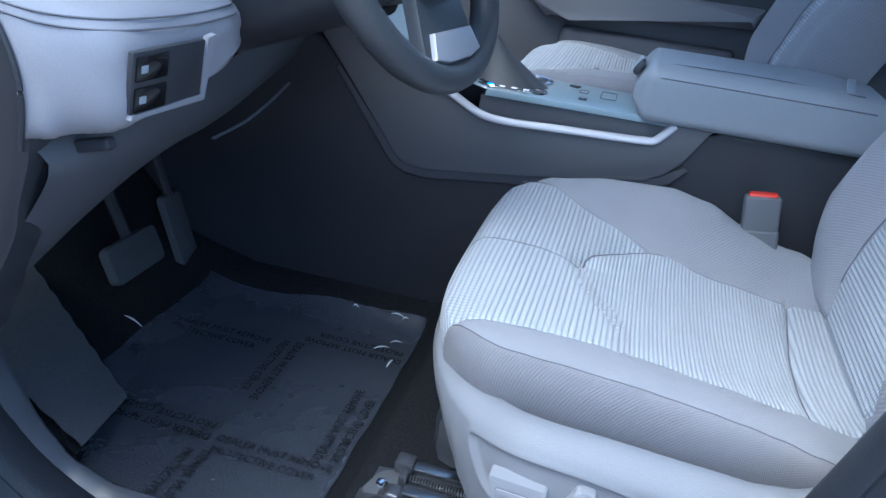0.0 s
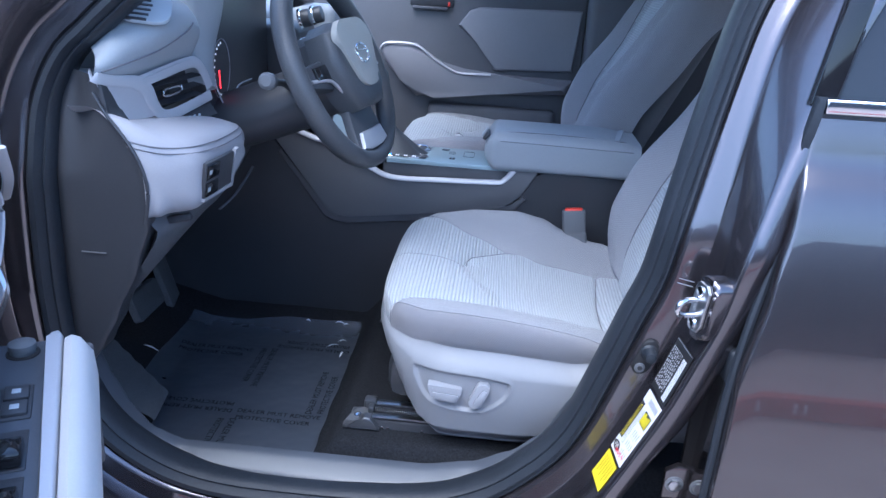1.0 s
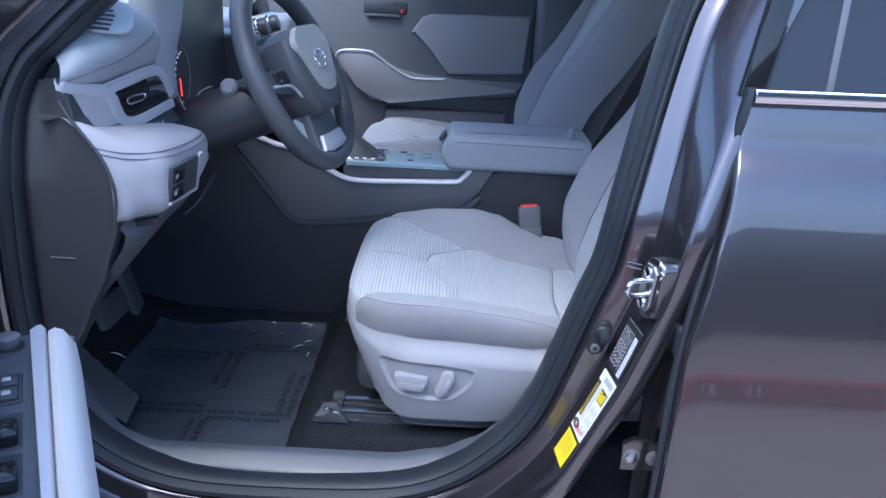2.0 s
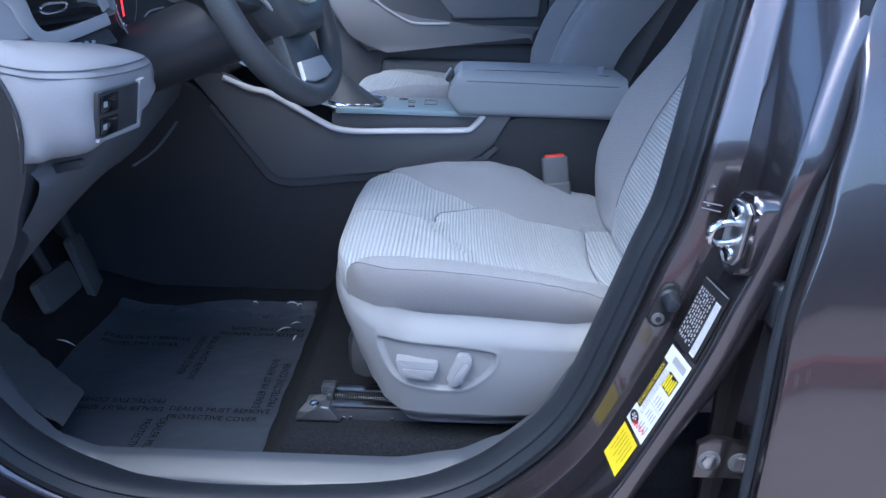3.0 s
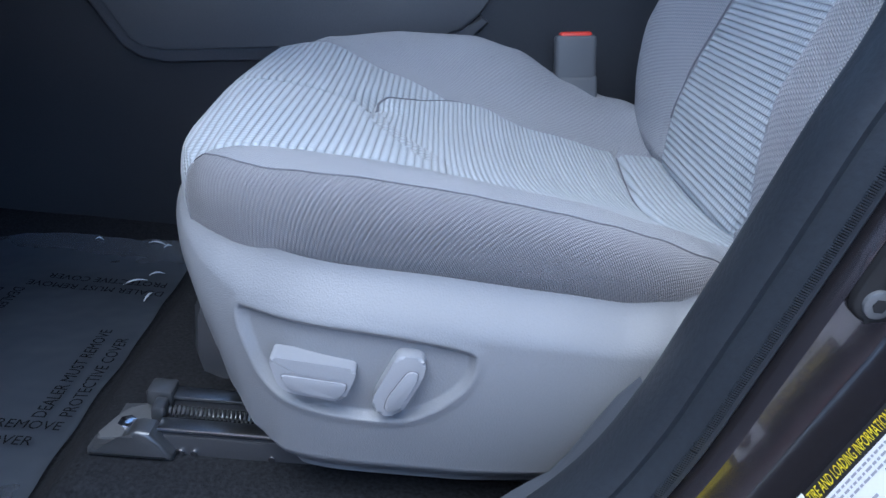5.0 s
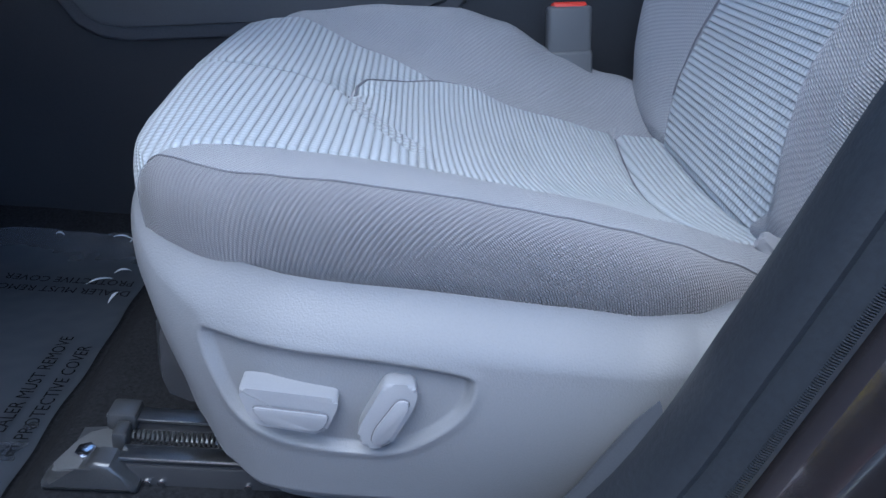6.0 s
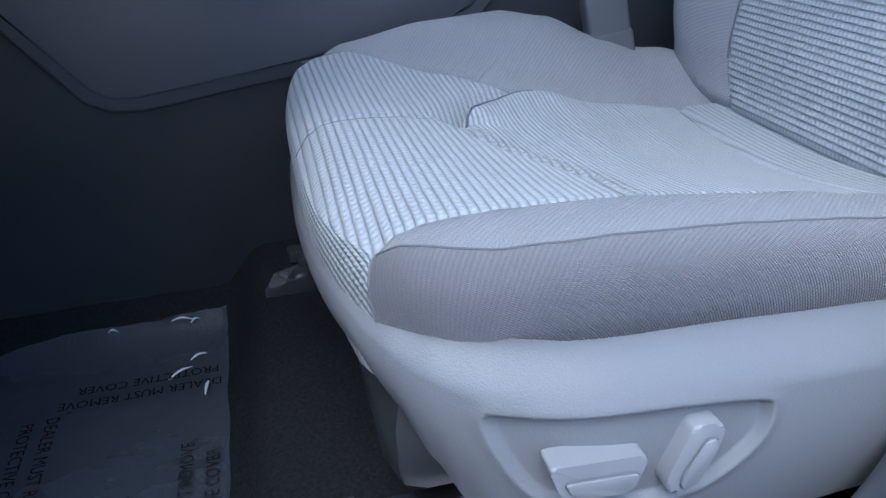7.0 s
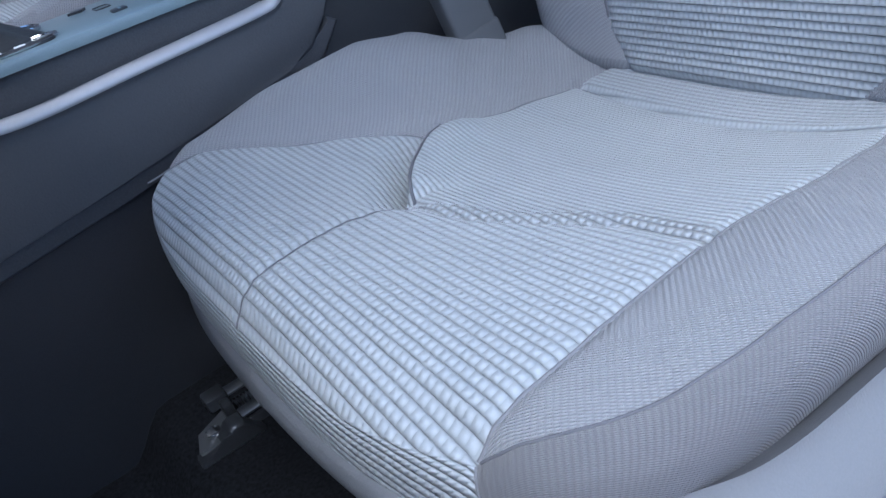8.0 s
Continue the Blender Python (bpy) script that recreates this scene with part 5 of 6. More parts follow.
    part("stalk", tube([root + Vector((0, -0.05, 0.0)), root + Vector((0, -0.12, 0.02)), root + Vector((0.0, -0.205, 0.035))], [0.008, 0.007, 0.008], 10), BLACK, col, "dark control stalk")
    part("stalk_end", tube([root + Vector((0, -0.203, 0.034)), root + Vector((0, -0.215, 0.037)), root + Vector((0, -0.232, 0.040)), root + Vector((0, -0.238, 0.041))], [0.012, 0.016, 0.016, 0.010], 16), KNOBDARK, col, "grey rotary stalk end")
    return w


wheel = build_wheel()


def build_pedals():
    p = thing("brake_pedal", "dark rubber brake pedal on a steel arm", "pedal")
    part("pad", prism(rounded(1.02, 1.16, 0.475, 0.545, 0.012), 0.02, Matrix(((0, -0.35, 0.94, -0.44), (1, 0, 0, 0), (0, 0.94, 0.35, 0.03), (0, 0, 0, 1))), 0.005), RUBBERPAD, p, "grey ribbed pedal pad")
    part("arm", tube([(-0.63, 1.10, 0.54), (-0.68, 1.10, 0.66), (-0.70, 1.10, 0.82)], 0.011, 8), BLACK, p)
    a = thing("accelerator_pedal", "black rubber accelerator pedal hanging above the carpet", "pedal")
    part("pad", prism(rounded(1.255, 1.315, 0.40, 0.58, 0.012), 0.018, Matrix(((0, -0.30, 0.95, -0.50), (1, 0, 0, 0), (0, 0.95, 0.30, 0.0), (0, 0, 0, 1))), 0.005), RUBBERPAD, a, "grey ribbed pedal pad")
    part("arm", tube([(-0.66, 1.285, 0.54), (-0.70, 1.285, 0.66), (-0.72, 1.285, 0.80)], 0.010, 8), BLACK, a)
    f = thing("footrest", "dark ribbed carpeted footrest beside the pedals", "footrest")
    corners = [(-0.72, 0.72, 0.60), (-0.72, 0.93, 0.575), (-0.455, 0.835, 0.405), (-0.425, 0.695, 0.425)]
    q = [Vector(v) for v in corners]
    n = (q[1] - q[0]).cross(q[2] - q[0]).normalized()
    n = n if n.z > 0 else -n
    rows = [[(q[0].lerp(q[3], i / 40)).lerp(q[1].lerp(q[2], i / 40), k / 8) + n * (0.012 + 0.0016 * math.sin(i * 1.35)) for k in range(9)] for i in range(41)]
    slab = loft(rows)
    part("pad", slab, RUBBERPAD, f, "dark ribbed pad")
    part("block", loft([[v for v in (q[0] - n * 0.06, q[1] - n * 0.06, q[2] - n * 0.03, q[3] - n * 0.03)], [v - n * 0.008 for v in q]], closed=True), CARPET, f, "dark footrest block")


build_pedals()


def build_cover():
    cov = thing("floor_cover", "clear printed plastic protective film on the carpet", "floor film")
    random.seed(9)

    def z_at(x, y):
        return floor_height(x, y) + 0.004 + 0.0035 * (0.5 + 0.5 * noise.noise(Vector((x * 11, y * 11, 3)))) + 0.012 * step(y, 1.255, 1.285) * (0.5 + 0.5 * noise.noise(Vector((x * 30, 0, 7))))

    x0, x1, y0, y1 = -0.56, -0.092, 0.675, 1.285
    rows = []
    for x in np.linspace(x0, x1, 90):
        rows.append([(x + 0.006 * noise.noise(Vector((y * 12, x * 4, 1))), y + 0.006 * noise.noise(Vector((x * 14, 2, y))), z_at(x, y)) for y in np.linspace(y0, y1 - 0.02 * step(-x, 0.28, 0.42), 90)])
    part("film", loft(rows), FILM, cov, "clear wrinkled film")
    words = ("DEALER MUST REMOVE", "PROTECTIVE COVER")

    def line(text, x, y, turn, size=0.021, squeeze=0.86):
        cs, sn = math.cos(radians(turn)), math.sin(radians(turn))

        def place(u, v):
            px, py = x + u * cs - v * sn, y + u * sn + v * cs
            return (px, py, z_at(px, py) + 0.006)

        lettering("lettering", text, size, place, PRINT, cov, squeeze)

    for x, y, turn in ((-0.292, 0.826, 0), (-0.302, 0.835, 180), (-0.128, 0.845, 90), (-0.296, 1.125, 270), (-0.10, 1.150, 180), (-0.296, 0.80, 270), (-0.53, 1.10, 0)):
        cs, sn = math.cos(radians(turn)), math.sin(radians(turn))
        line(words[0], x, y, turn)
        line(words[1], x + 0.027 * sn + 0.004 * cs, y - 0.027 * cs + 0.004 * sn, turn)
    # creases, their glints put in as a pale colour
    for k, (x, y, dx, dy) in enumerate(((-0.245, 1.272, 0.012, 0.0), (-0.165, 1.274, 0.03, -0.002), (-0.14, 1.268, 0.012, 0.004), (-0.165, 1.165, 0.028, 0.02), (-0.14, 1.20, 0.02, 0.01), (-0.12, 1.12, 0.004, 0.03), (-0.60, 1.04, 0.04, -0.006))):
        pts = [(x + dx * f, y + dy * f, z_at(x + dx * f, y + dy * f) + 0.004 + 0.004 * math.sin(math.pi * f)) for f in np.linspace(0, 1, 8)]
        part("crease", tube(pts, [0.0006, 0.0012, 0.0018, 0.002, 0.002, 0.0016, 0.001, 0.0005], 5, flat=0.6), GLINT, cov, "crease in the film with its glint in the colour")


build_cover()


# ---- pillar fittings ----
def build_pillar_fittings():
    st = thing("door_striker", "bright zinc door striker loop on the pillar", "door striker")
    base = Vector((0.560, 0.472, 0.893))
    nrm = Vector((-0.93, -0.36, 0.06)).normalized()
    down = Vector((-0.17, 0.0, -1.0))
    down = (down - nrm * down.dot(nrm)).normalized()
    out = down.cross(nrm)
    m = Matrix(((out.x, down.x, nrm.x, base.x), (out.y, down.y, nrm.y, base.y), (out.z, down.z, nrm.z, base.z), (0, 0, 0, 1)))
    part("boss", prism(rounded(-0.026, 0.024, -0.050, 0.050, 0.016, 5), 0.045, m @ Matrix.Translation((0, 0, -0.046)), 0.008, 3), JAMBPAINT, st, "painted boss behind the striker")
    plate = [(-0.016, -0.030), (-0.006, -0.040), (0.012, -0.040), (0.018, -0.030), (0.018, 0.024), (0.008, 0.038), (-0.008, 0.038), (-0.016, 0.026)]
    part("plate", prism(plate, 0.005, m, 0.002), STEEL, st, "zinc plated base plate")
    part("loop", tube([m @ Vector(v) for v in spline([(0.004, -0.013, 0.0), (0.003, -0.013, 0.018), (0.001, -0.012, 0.030), (-0.001, -0.007, 0.039), (-0.001, 0.004, 0.040), (0.001, 0.011, 0.031), (0.003, 0.013, 0.018), (0.004, 0.013, 0.0)], 48)], 0.0046, 10), CHROME, st, "bright striker loop")
    for b in (-0.027, 0.027):
        part("screw", disc(m @ Vector((0.002, b, 0.004)), nrm, 0.009, 0.005, 20, 0.002), CHROME, st, "bright screw head")
    bp = thing("rubber_stop", "black rubber stop with a torx screw on the pillar", "door stop")
    s1 = run_at(0.775)
    base = on_jamb(s1, 0.058, 0.001)
    out = (on_jamb(s1, 0.062, 0.001) - on_jamb(s1, 0.054, 0.001)).normalized()
    down = (on_jamb(s1 + 0.01, 0.058, 0.001) - base).normalized()
    nrm = Vector((0, -1, 0))
    m = Matrix(((out.x, down.x, nrm.x, base.x), (out.y, down.y, nrm.y, base.y), (out.z, down.z, nrm.z, base.z), (0, 0, 0, 1)))
    part("base", prism(rounded(-0.015, 0.015, -0.036, 0.030, 0.0145, 6), 0.006, m, 0.003, 3), INK, bp, "black rubber base")
    part("stub", tube([m @ Vector((0.001, -0.014, d)) for d in (0.004, 0.007, 0.010, 0.024, 0.029, 0.0305)], [0.0145, 0.0145, 0.0115, 0.0105, 0.0085, 0.003], 20), RUBBER, bp, "black round stub")
    part("screw", disc(m @ Vector((-0.001, 0.017, 0.005)), nrm, 0.009, 0.004, 20, 0.002), DARKSTEEL, bp, "grey torx screw")
    part("screw_socket", disc(m @ Vector((-0.001, 0.017, 0.0085)), nrm, 0.0045, 0.001, 6), INK, bp)
    hi = thing("hinge_bracket", "dark painted rear door hinge bracket with bolts", "hinge bracket")
    part("leaf", prism([(0.555, 0.548), (0.555, 0.60), (0.575, 0.612), (0.60, 0.606), (0.625, 0.60), (0.625, 0.548)], 0.012, side_plane(0.478), 0.004), PAINT, hi, "painted hinge leaf")
    for x, z in ((0.572, 0.577), (0.612, 0.575)):
        part("bolt", disc((x, 0.467, z), (0, -1, 0), 0.011, 0.007, 6, 0.002), STEEL, hi, "steel hinge bolt")
        part("washer", disc((x, 0.4675, z), (0, -1, 0), 0.015, 0.003, 20, 0.001), DARKSTEEL, hi)
    up = thing("hinge_bracket", "dark painted upper rear door hinge in the shut gap", "hinge bracket")
    part("leaf", box(0.628, 0.668, 0.505, 0.525, 0.885, 1.0, 0.006, 3), PAINT, up, "painted hinge leaf")
    part("knuckle", tube([(0.656, 0.50, z) for z in (0.905, 0.91, 0.965, 0.97)], [0.008, 0.011, 0.011, 0.008], 14), BLACKGAP, up, "dark hinge knuckle")
    for z in (0.905, 0.935, 0.985):
        part("bolt", disc((0.655, 0.505, z), (-0.3, -1, 0), 0.008, 0.008, 6, 0.002), STEEL, up, "steel hinge bolt")
    tape = thing("paint_mark", "two short pale paint marks on the pillar", "marking")
    for z in (0.9085, 0.9155):
        s_m = run_at(z)
        part("stroke", loft([[on_jamb(s_m + 0.0012 * i, 0.046 + 0.026 * k / 5, 0.0016) for k in range(6)] for i in range(2)]), FAINT, tape)
    stop = thing("door_check", "black rubber door check bumper in the shut gap", "door stop")
    part("bumper", box(0.612, 0.632, 0.45, 0.53, 0.775, 0.835, 0.008, 3), RUBBER, stop)
    # labels
    lab = thing("tyre_label", "white tyre pressure and loading label with yellow header", "label")
    a0, a1 = run_at(0.741), run_at(0.627)
    d0, d1 = 0.0765, 0.1060
    L, H = a1 - a0, d1 - d0

    def put(u, v, lift=0.0022):
        """u runs up the pillar from the foot of the label, v from its outer edge inwards."""
        return on_jamb(a1 - u, WALL_OUT - v / H * (WALL_OUT - 0.0853), lift)

    def bar(u0, u1, v0, v1, mat, name="print_bar", lift=0.0026, parent=lab, label=""):
        return part(name, loft([[put(u0 + (u1 - u0) * i / 6, v0 + (v1 - v0) * k / 2, lift) for k in range(3)] for i in range(7)]), mat, parent, label)

    bar(0, L, 0, H - 0.0066, WHITE, "sheet", 0.0016, lab, "white label sheet")
    bar(0, 0.024, H - 0.0066, H, WHITE, "sheet_tab", 0.0016, lab)
    bar(L - 0.022, L, H - 0.0066, H, WHITE, "sheet_tab", 0.0016, lab)
    bar(0.024, L - 0.022, H - 0.0066, H - 0.0004, INK, "header", 0.0016, lab, "black header strip")
    lettering("lettering", "TIRE AND LOADING INFORMATION", 0.0056, lambda u, v: put(0.0255 + u, H - 0.0056 + v, 0.0024), YELLOW, lab, 0.74)
    bar(L - 0.050, L - 0.026, 0.0030, 0.0160, INK, "notice", 0.0022, lab, "black notice block")
    for k in range(5):
        bar(L - 0.049 + 0.0015 * (k % 2), L - 0.0275 - 0.002 * (k % 3), 0.0038 + 0.0024 * k, 0.0056 + 0.0024 * k, YELLOW, "print_bar", 0.0028)
    wheel_at = lambda r, q: put(0.0115 + r * math.cos(q), H - 0.0075 + r * 0.95 * math.sin(q), 0.0026)
    around = [2 * math.pi * k / 24 for k in range(24)]
    part("wheel_symbol", loft([[wheel_at(0.0068, q) for q in around], [wheel_at(0.0042, q) for q in around]], closed=True, caps=False), INK, lab, "black wheel symbol")
    for k in range(5):
        q = 2 * math.pi * k / 5
        part("wheel_spoke", loft([[wheel_at(0.0042, q - 0.25), wheel_at(0.0042, q + 0.25)], [wheel_at(0.0008, q - 0.3), wheel_at(0.0008, q + 0.3)]]), INK, lab)
    random.seed(21)
    for k in range(3):
        u = 0.022 if k else 0.028
        while u < L - 0.03:
            w = random.uniform(0.0014, 0.0046)
            bar(u, u + w, H - 0.0088 - 0.0019 * k, H - 0.0080 - 0.0019 * k, FAINT, "print_bar", 0.0024)
            u += w + 0.0011
    for k in range(4):
        for u0, w in ((0.010, 0.010), (0.026, 0.012), (0.046, 0.014)):
            bar(u0, u0 + w - 0.002 * (k % 2), 0.0030 + 0.0030 * k, 0.0039 + 0.0030 * k, FAINT, "print_bar", 0.0024)
    bar(0.0425, 0.0430, 0.0018, 0.0150, FAINT, "table_line", 0.0024)
    scrawl = spline([(*put(u, v, 0.003),) for u, v in ((0.004, 0.0195), (0.011, 0.0185), (0.005, 0.0165), (0.012, 0.0150), (0.006, 0.0130), (0.009, 0.0120), (0.013, 0.0100), (0.007, 0.0095), (0.010, 0.0070), (0.014, 0.0055), (0.008, 0.0040))], 60)
    part("pen_stroke", tube(scrawl, 0.0005, 5), REDINK, lab, "red pen strokes")
    for k in range(9):
        bar(L - 0.0165, L - 0.0065, 0.003 + 0.0019 * k, 0.0042 + 0.0019 * k, FAINT, "barcode_line", 0.0024)
    yl = thing("yellow_label", "yellow warning label on the painted pillar", "label")
    y0_, y1_ = run_at(0.627) + 0.005, run_at(0.627) + 0.052
    part("sheet", loft([[on_jamb(y0_ + (y1_ - y0_) * i / 8, 0.0856 + 0.0085 * k / 3, 0.0016) for k in range(4)] for i in range(9)]), YELLOW, yl)
    for k in range(6):
        d = 0.0870 + 0.00115 * k
        part("print_bar", loft([[on_jamb(y0_ + 0.006 + (y1_ - y0_ - 0.016 - 0.006 * (k % 2)) * i / 6, d + 0.00025 * j, 0.0022) for j in range(2)] for i in range(7)]), OCHRE, yl)
    bl = thing("identification_label", "black identification label with white print and barcode", "label")
    b0, b1 = run_at(0.842), run_at(0.747)
    part("sheet", loft([[on_jamb(b0 + (b1 - b0) * i / 12, WALL_IN + (WALL_OUT - WALL_IN) * k / 4, 0.0016) for k in range(5)] for i in range(13)]), INK, bl)
    part("barcode", loft([[on_jamb(b0 + 0.018 + (b1 - b0 - 0.022) * i / 12, 0.0917 + 0.0021 * k, 0.0022) for k in range(2)] for i in range(13)]), WHITE, bl, "white barcode strip")
    for k in range(34):
        s_ = b0 + 0.02 + (b1 - b0 - 0.026) * k / 34
        part("print_bar", loft([[on_jamb(s_ + 0.0007 * i, 0.0918 + 0.0019 * j, 0.0026) for j in range(2)] for i in range(2)]), FAINT, bl)
    for k in range(7):
        s_ = b0 + 0.016
        while s_ < b1 - 0.012:
            w = random.uniform(0.0015, 0.006)
            d = 0.0851 + 0.00088 * k
            part("print_bar", loft([[on_jamb(s_ + w * i, d + 0.00042 * j, 0.0022) for j in range(2)] for i in range(2)]), SILVERINK, bl)
            s_ += w + random.uniform(0.0012, 0.004)
    part("border", loft([[on_jamb(b0 + 0.002 + 0.0008 * i, WALL_IN + 0.0003 + 0.0098 * j / 3, 0.0022) for j in range(4)] for i in range(2)]), SILVERINK, bl)


build_pillar_fittings()


# ---- doors ----
FLANK = [(0.47, 0.30), (0.41, 0.36), (0.385, 0.45), (0.384, 0.55), (0.390, 0.65), (0.402, 0.75), (0.417, 0.85), (0.436, 0.95), (0.456, 1.04), (0.470, 1.085), (0.480, 1.103), (0.4905, 1.116), (0.495, 1.13), (0.500, 1.16), (0.507, 1.190)]


def door_front(z):
    return curve(z, [(0.30, 0.60), (0.57, 0.606), (0.79, 0.616), (0.94, 0.646), (1.05, 0.664), (1.19, 0.678)])


def build_rear_door():
    d = thing("rear_door", "dark grey painted rear car door, closed", "car door")
    fine = spline([(y, z, 0) for y, z in FLANK], 60)
    rows = [[Vector((door_front(p.y) + 0.03, 0.60, p.y)) for p in fine], [Vector((door_front(p.y) + 0.004, p.x + 0.06, p.y)) for p in fine]]
    for k in range(7):
        q = radians(15 * k)
        rows.append([Vector((door_front(p.y) + 0.006 - 0.006 * math.cos(q), p.x + 0.006 - 0.006 * math.sin(q), p.y)) for p in fine])
    for k in range(1, 40):
        rows.append([Vector((door_front(p.y) + 0.006 + (1.75 - door_front(p.y)) * k / 39, p.x, p.y)) for p in fine])
    part("skin", loft(rows), PAINT, d, "dark grey metallic door skin")
    part("belt_trim", prism([(0.686, 1.192), (1.75, 1.206), (1.75, 1.228), (0.684, 1.214)], 0.014, side_plane(0.513), 0.004, 3), CHROME, d, "chrome strip under the window")
    part("belt_seal", prism([(0.684, 1.186), (1.75, 1.20), (1.75, 1.207), (0.684, 1.193)], 0.010, side_plane(0.513), 0.002), RUBBER, d, "black rubber strip")
    lean = Matrix.Rotation(-math.atan(0.22), 4, "X")

    def window_plane(y):
        return Matrix.Translation((0, y, 1.2)) @ lean @ Matrix.Translation((0, 0, -1.2)) @ side_plane(0)

    part("window", prism([(0.70, 1.20), (1.75, 1.21), (1.75, 1.62), (0.80, 1.62)], 0.005, window_plane(0.530)), GLASS, d, "dark tinted window glass")
    part("window_frame", prism([(0.668, 1.20), (0.702, 1.20), (0.80, 1.62), (0.760, 1.62)], 0.020, window_plane(0.530), 0.004), GLOSS, d, "gloss black window pillar")
    part("window_seal", prism([(0.700, 1.205), (0.708, 1.205), (0.806, 1.62), (0.796, 1.62)], 0.014, window_plane(0.530), 0.003), RUBBER, d, "black rubber window seal")
    part("window_divider", prism([(0.800, 1.205), (0.812, 1.205), (0.848, 1.62), (0.836, 1.62)], 0.007, window_plane(0.528), 0.002), DARKSTEEL, d, "grey window divider")
    part("corner_seal", prism([(0.664, 1.10), (0.676, 1.13), (0.683, 1.19), (0.687, 1.215), (0.672, 1.215), (0.664, 1.15)], 0.012, side_plane(0.512), 0.003), RUBBER, d, "black rubber corner seal")
    edge = [(door_front(z) + 0.0, y + 0.012, z) for y, z in FLANK[1:-2]]
    part("edge_seal", tube(spline([(x - 0.002, y + 0.02, z) for x, y, z in edge], 60), 0.007, 8), RUBBER, d, "black rubber edge seal")
    return d


build_rear_door()


def build_driver_door():
    d = thing("driver_door", "open driver door with grey trim and switch panel", "car door")
    m = Matrix.Translation((-0.533, 0.435, -0.004)) @ Matrix(((0.47, 0.883, 0, 0), (-0.883, 0.47, 0, 0), (0, 0, 1, 0), (0, 0, 0, 1)))
    put = lambda bm: move(bm, m)
    rows = []
    for l in np.linspace(0.06, 1.06, 30):
        rows.append([(l, n, z) for n, z in ((-0.07, 0.42), (0.015, 0.43), (0.02, 0.50), (0.0, 0.58), (-0.01, 0.80), (0.0, 0.95), (0.02, 1.05), (0.03, 1.12), (0.015, 1.17), (-0.02, 1.19), (-0.07, 1.19))])
    part("card", put(loft(rows)), DARK, d, "dark grey door card")
    rows = []
    for l in np.linspace(0.10, 1.04, 24):
        rows.append([(l, n, z) for n, z in ((0.012, 1.02), (0.035, 1.03), (0.046, 1.07), (0.048, 1.12), (0.036, 1.165), (0.010, 1.185))])
    part("upper_trim", put(loft(rows)), VINYL, d, "grey padded upper door trim")
    part("outer_skin", put(box(0.0, 1.10, -0.14, -0.08, 0.36, 1.19, 0.03, 3)), PAINT, d, "dark grey metallic outer skin")
    part("window_frame", put(join(box(0.02, 0.07, -0.10, -0.06, 1.18, 1.28, 0.01), move(box(0, 0.62, -0.10, -0.06, -0.025, 0.025, 0.01), Matrix.Translation((0.04, 0, 1.26)) @ Matrix.Rotation(radians(-32), 4, "Y")))), BLACK, d, "black window frame")
    part("mirror_cover", put(prism([(0.06, 1.17), (0.24, 1.17), (0.10, 1.27)], 0.03, Matrix(((1, 0, 0, 0), (0, 0, 1, -0.055), (0, 1, 0, 0), (0, 0, 0, 1))), 0.006)), BLACK, d, "black mirror mount cover")
    # pull and inner handle
    pull = spline([(0.36, 0.030, 0.922), (0.31, 0.045, 0.985), (0.285, 0.055, 1.037), (0.288, 0.055, 1.078), (0.34, 0.045, 1.088), (0.44, 0.045, 1.09)], 40)
    part("handle_bezel", put(tube(pull, 0.005, 8, flat=0.7)), SATIN, d, "satin silver handle bezel")
    part("handle", put(tube(spline([(0.33, 0.045, 1.00), (0.37, 0.055, 0.985), (0.44, 0.05, 0.98)], 16), 0.009, 8, flat=0.6)), CHROME, d, "chrome inner door handle")
    part("trim_spear", put(tube(spline([(0.12, 0.045, 1.02), (0.20, 0.06, 1.07), (0.24, 0.06, 1.12)], 16), 0.007, 8, flat=0.5)), SATIN, d, "satin silver spear")
    # armrest with switches
    outline = [(0.445, 0.0), (1.02, 0.0), (1.02, 0.118), (0.452, 0.118), (0.443, 0.112)]
    top = part("switch_panel", put(prism(outline, 0.16, Matrix.Translation((0, 0, 0.795)), 0.004)), SWITCHGREY, d, "dark blue grey switch panel")
    strip = [(0.445, 0.104), (0.455, 0.107), (1.02, 0.107), (1.02, 0.118), (0.452, 0.118), (0.440, 0.114)]
    part("silver_strip", put(prism(strip, 0.165, Matrix.Translation((0, 0, 0.80)), 0.005, 3)), SATIN, d, "satin silver strip")
    rows = []
    for l in np.concatenate((np.linspace(0.437, 0.47, 8), np.linspace(0.49, 1.02, 14))):
        f = step(l, 0.425, 0.47) ** 0.6
        rows.append([(l, n, z) for n, z in ((0.1175, 0.80), (0.1175, 0.925 + 0.030 * f), (0.120, 0.932 + 0.033 * f), (0.127, 0.934 + 0.034 * f), (0.135, 0.931 + 0.033 * f), (0.142, 0.924 + 0.028 * f), (0.143 + 0.004 * f, 0.938), (0.143 + 0.006 * f, 0.915), (0.140 + 0.006 * f, 0.87), (0.136 + 0.002 * f, 0.80))])
    part("arm_pad", put(loft(rows)), DOORPAD, d, "pale grey padded armrest edge")
    part("arm_front", put(box(0.44, 0.452, 0.0, 0.146, 0.79, 0.945, 0.004)), DARK, d)
    part("knob_ring", put(disc((0.470, 0.080, 0.954), (0, 0, 1), 0.0165, 0.0025, 28, 0.001)), INK, top, "black knob recess")
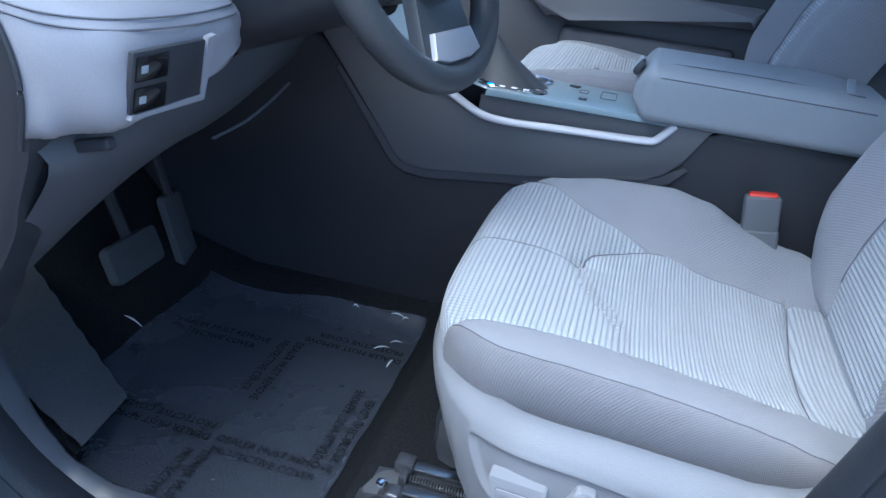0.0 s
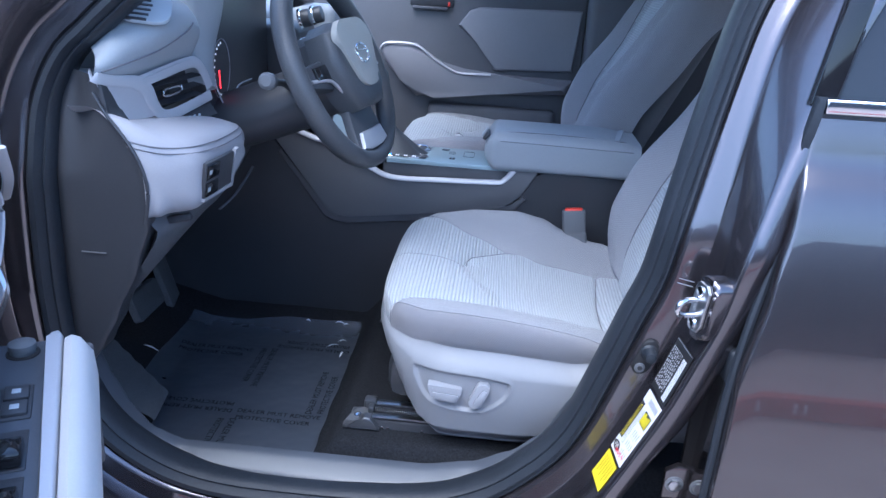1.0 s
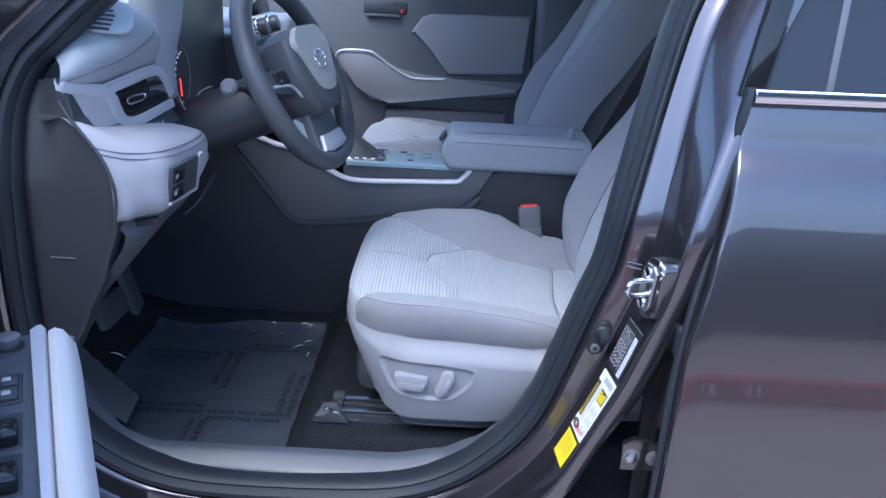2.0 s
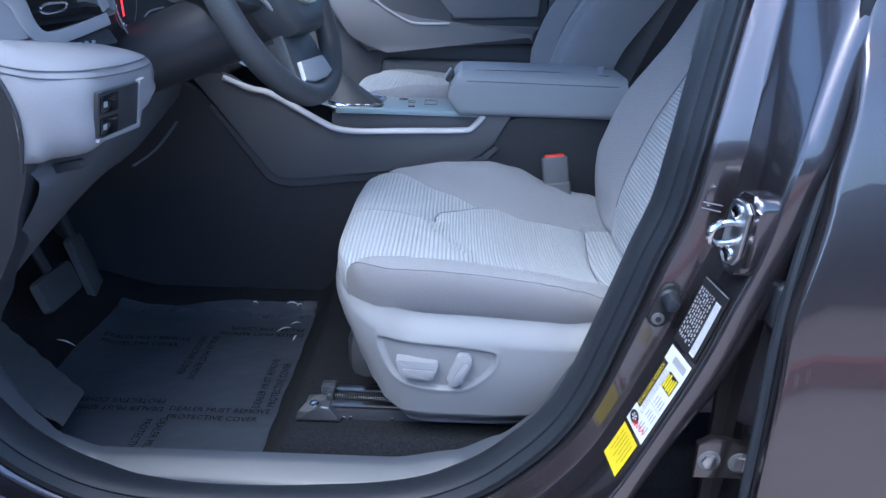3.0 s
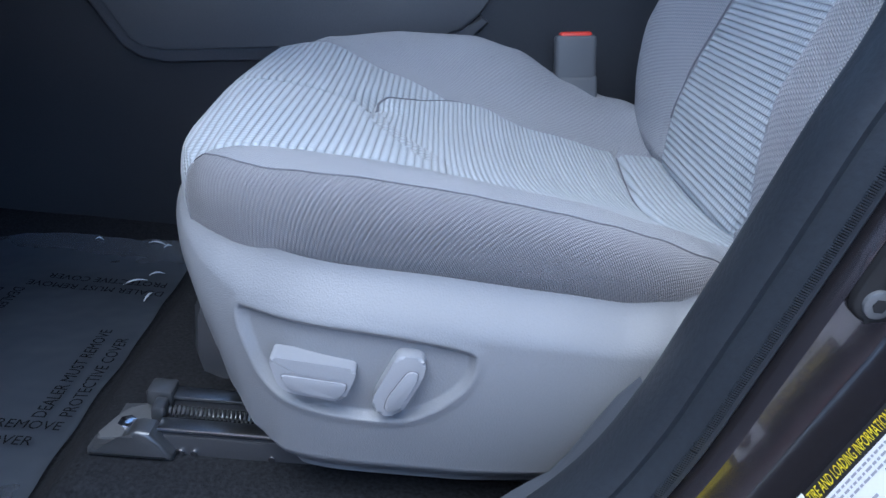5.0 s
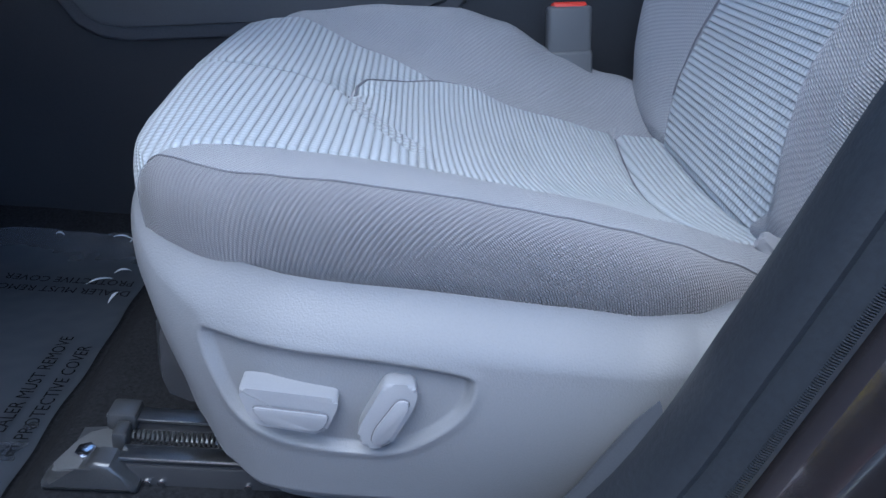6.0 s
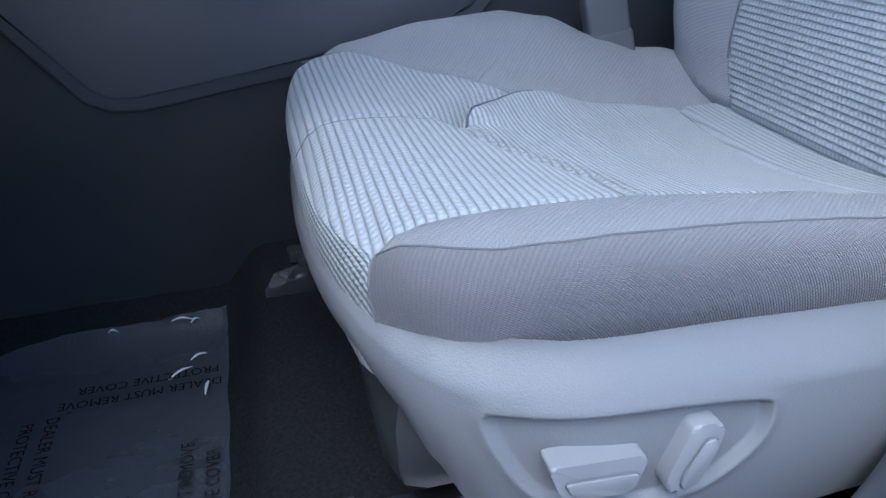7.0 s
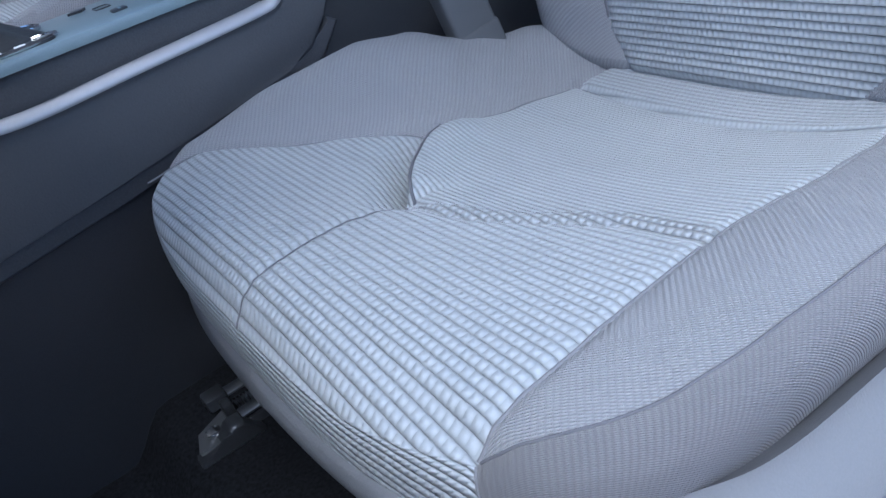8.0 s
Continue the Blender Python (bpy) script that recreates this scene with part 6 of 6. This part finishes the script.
    part("mirror_knob", put(tube([(0.470, 0.080, z) for z in (0.954, 0.960, 0.961, 0.967, 0.969)], [0.0125, 0.012, 0.0138, 0.0132, 0.009], 24)), KNOBDARK, top, "grey mirror adjuster knob")
    part("button_frame", put(box(0.540, 0.602, 0.040, 0.094, 0.950, 0.9572, 0.002)), BLACK, top, "black button frame")
    part("lock_button", put(box(0.545, 0.598, 0.043, 0.066, 0.955, 0.9605, 0.002)), BLACK, top, "black door lock button")
    part("lock_symbol", put(box(0.570, 0.578, 0.050, 0.059, 0.960, 0.9612, 0.0004)), LOUVRE, top)
    part("lock_light", put(box(0.556, 0.560, 0.052, 0.058, 0.960, 0.9612, 0.0004)), GREENLED, top, "green button light")
    for l in (0.545, 0.573):
        part("lock_button", put(box(l, l + 0.025, 0.069, 0.091, 0.955, 0.9605, 0.002)), BLACK, top, "black door lock button")
        part("lock_symbol", put(box(l + 0.009, l + 0.017, 0.076, 0.084, 0.960, 0.9612, 0.0004)), LOUVRE, top)
    for l in (0.620, 0.690):
        part("switch_well", put(box(l, l + 0.062, 0.040, 0.094, 0.950, 0.9565, 0.002)), BLACK, top, "black switch well")
        for n in (0.043, 0.068):
            part("window_switch", put(move(box(-0.016, 0.020, 0, 0.0235, -0.004, 0.010, 0.003), Matrix.Translation((l + 0.040, n, 0.958)) @ Matrix.Rotation(radians(-10), 4, "Y"))), GLOSS, top, "dark window switch")
    return d


build_driver_door()


def build_passenger_door():
    d = thing("passenger_door", "closed passenger door with two tone grey trim", "car door")
    part("card", box(-0.62, 0.50, 2.125, 2.20, 0.40, 1.285, 0.012), DARK, d, "dark grey door card")
    face = Matrix(((1, 0, 0, 0), (0, 0, -1, 2.127), (0, 1, 0, 0), (0, 0, 0, 1)))
    part("insert", prism([(0.070, 1.150), (0.105, 1.200), (0.14, 1.213), (0.485, 1.222), (0.47, 1.02), (0.20, 1.008), (0.185, 1.05), (0.14, 1.105)], 0.018, face, 0.008, 3), GREYVINYL, d, "grey padded door insert")
    arm = [(-0.19, 1.062), (-0.165, 1.082), (-0.07, 1.080), (0.0, 1.035), (0.06, 1.002), (0.10, 0.993), (0.47, 0.993), (0.455, 0.945), (0.0, 0.925), (-0.06, 0.905), (-0.12, 0.96), (-0.175, 1.02)]
    part("armrest", prism(arm, 0.06, face, 0.02, 4), GREYVINYL, d, "grey padded door armrest")
    part("armrest_trim", tube(spline([(-0.188, 2.072, 1.058), (-0.165, 2.066, 1.080), (-0.07, 2.066, 1.080), (0.0, 2.066, 1.036), (0.06, 2.066, 1.004), (0.10, 2.066, 0.996), (0.195, 2.066, 0.998)], 60), 0.006, 8, flat=0.7), SATIN, d, "satin silver armrest edge")
    part("pocket", box(-0.02, 0.43, 2.10, 2.13, 0.60, 0.885, 0.02, 3), DARK, d, "dark door pocket")
    part("inner_handle", box(-0.09, 0.03, 2.105, 2.128, 1.195, 1.205, 0.004), DARK, d, "dark inner door handle")
    part("handle_well", box(-0.10, 0.05, 2.118, 2.128, 1.205, 1.245, 0.006), BLACK, d, "black handle recess")
    part("lock_mark", box(0.030, 0.038, 2.112, 2.119, 1.208, 1.222, 0.002), RED, d, "red lock mark")
    structure("pillar_2", box(0.50, 0.66, 2.06, 2.20, 0.40, 1.62, 0.03, 3), DARK, "dark lined pillar behind the passenger door", "pillar trim")
    structure("wall_side", box(0.66, 2.6, 2.12, 2.20, 0.40, 1.2, 0.02), DARK, "dark lined rear side of the cabin", "car body")
    return d


build_passenger_door()
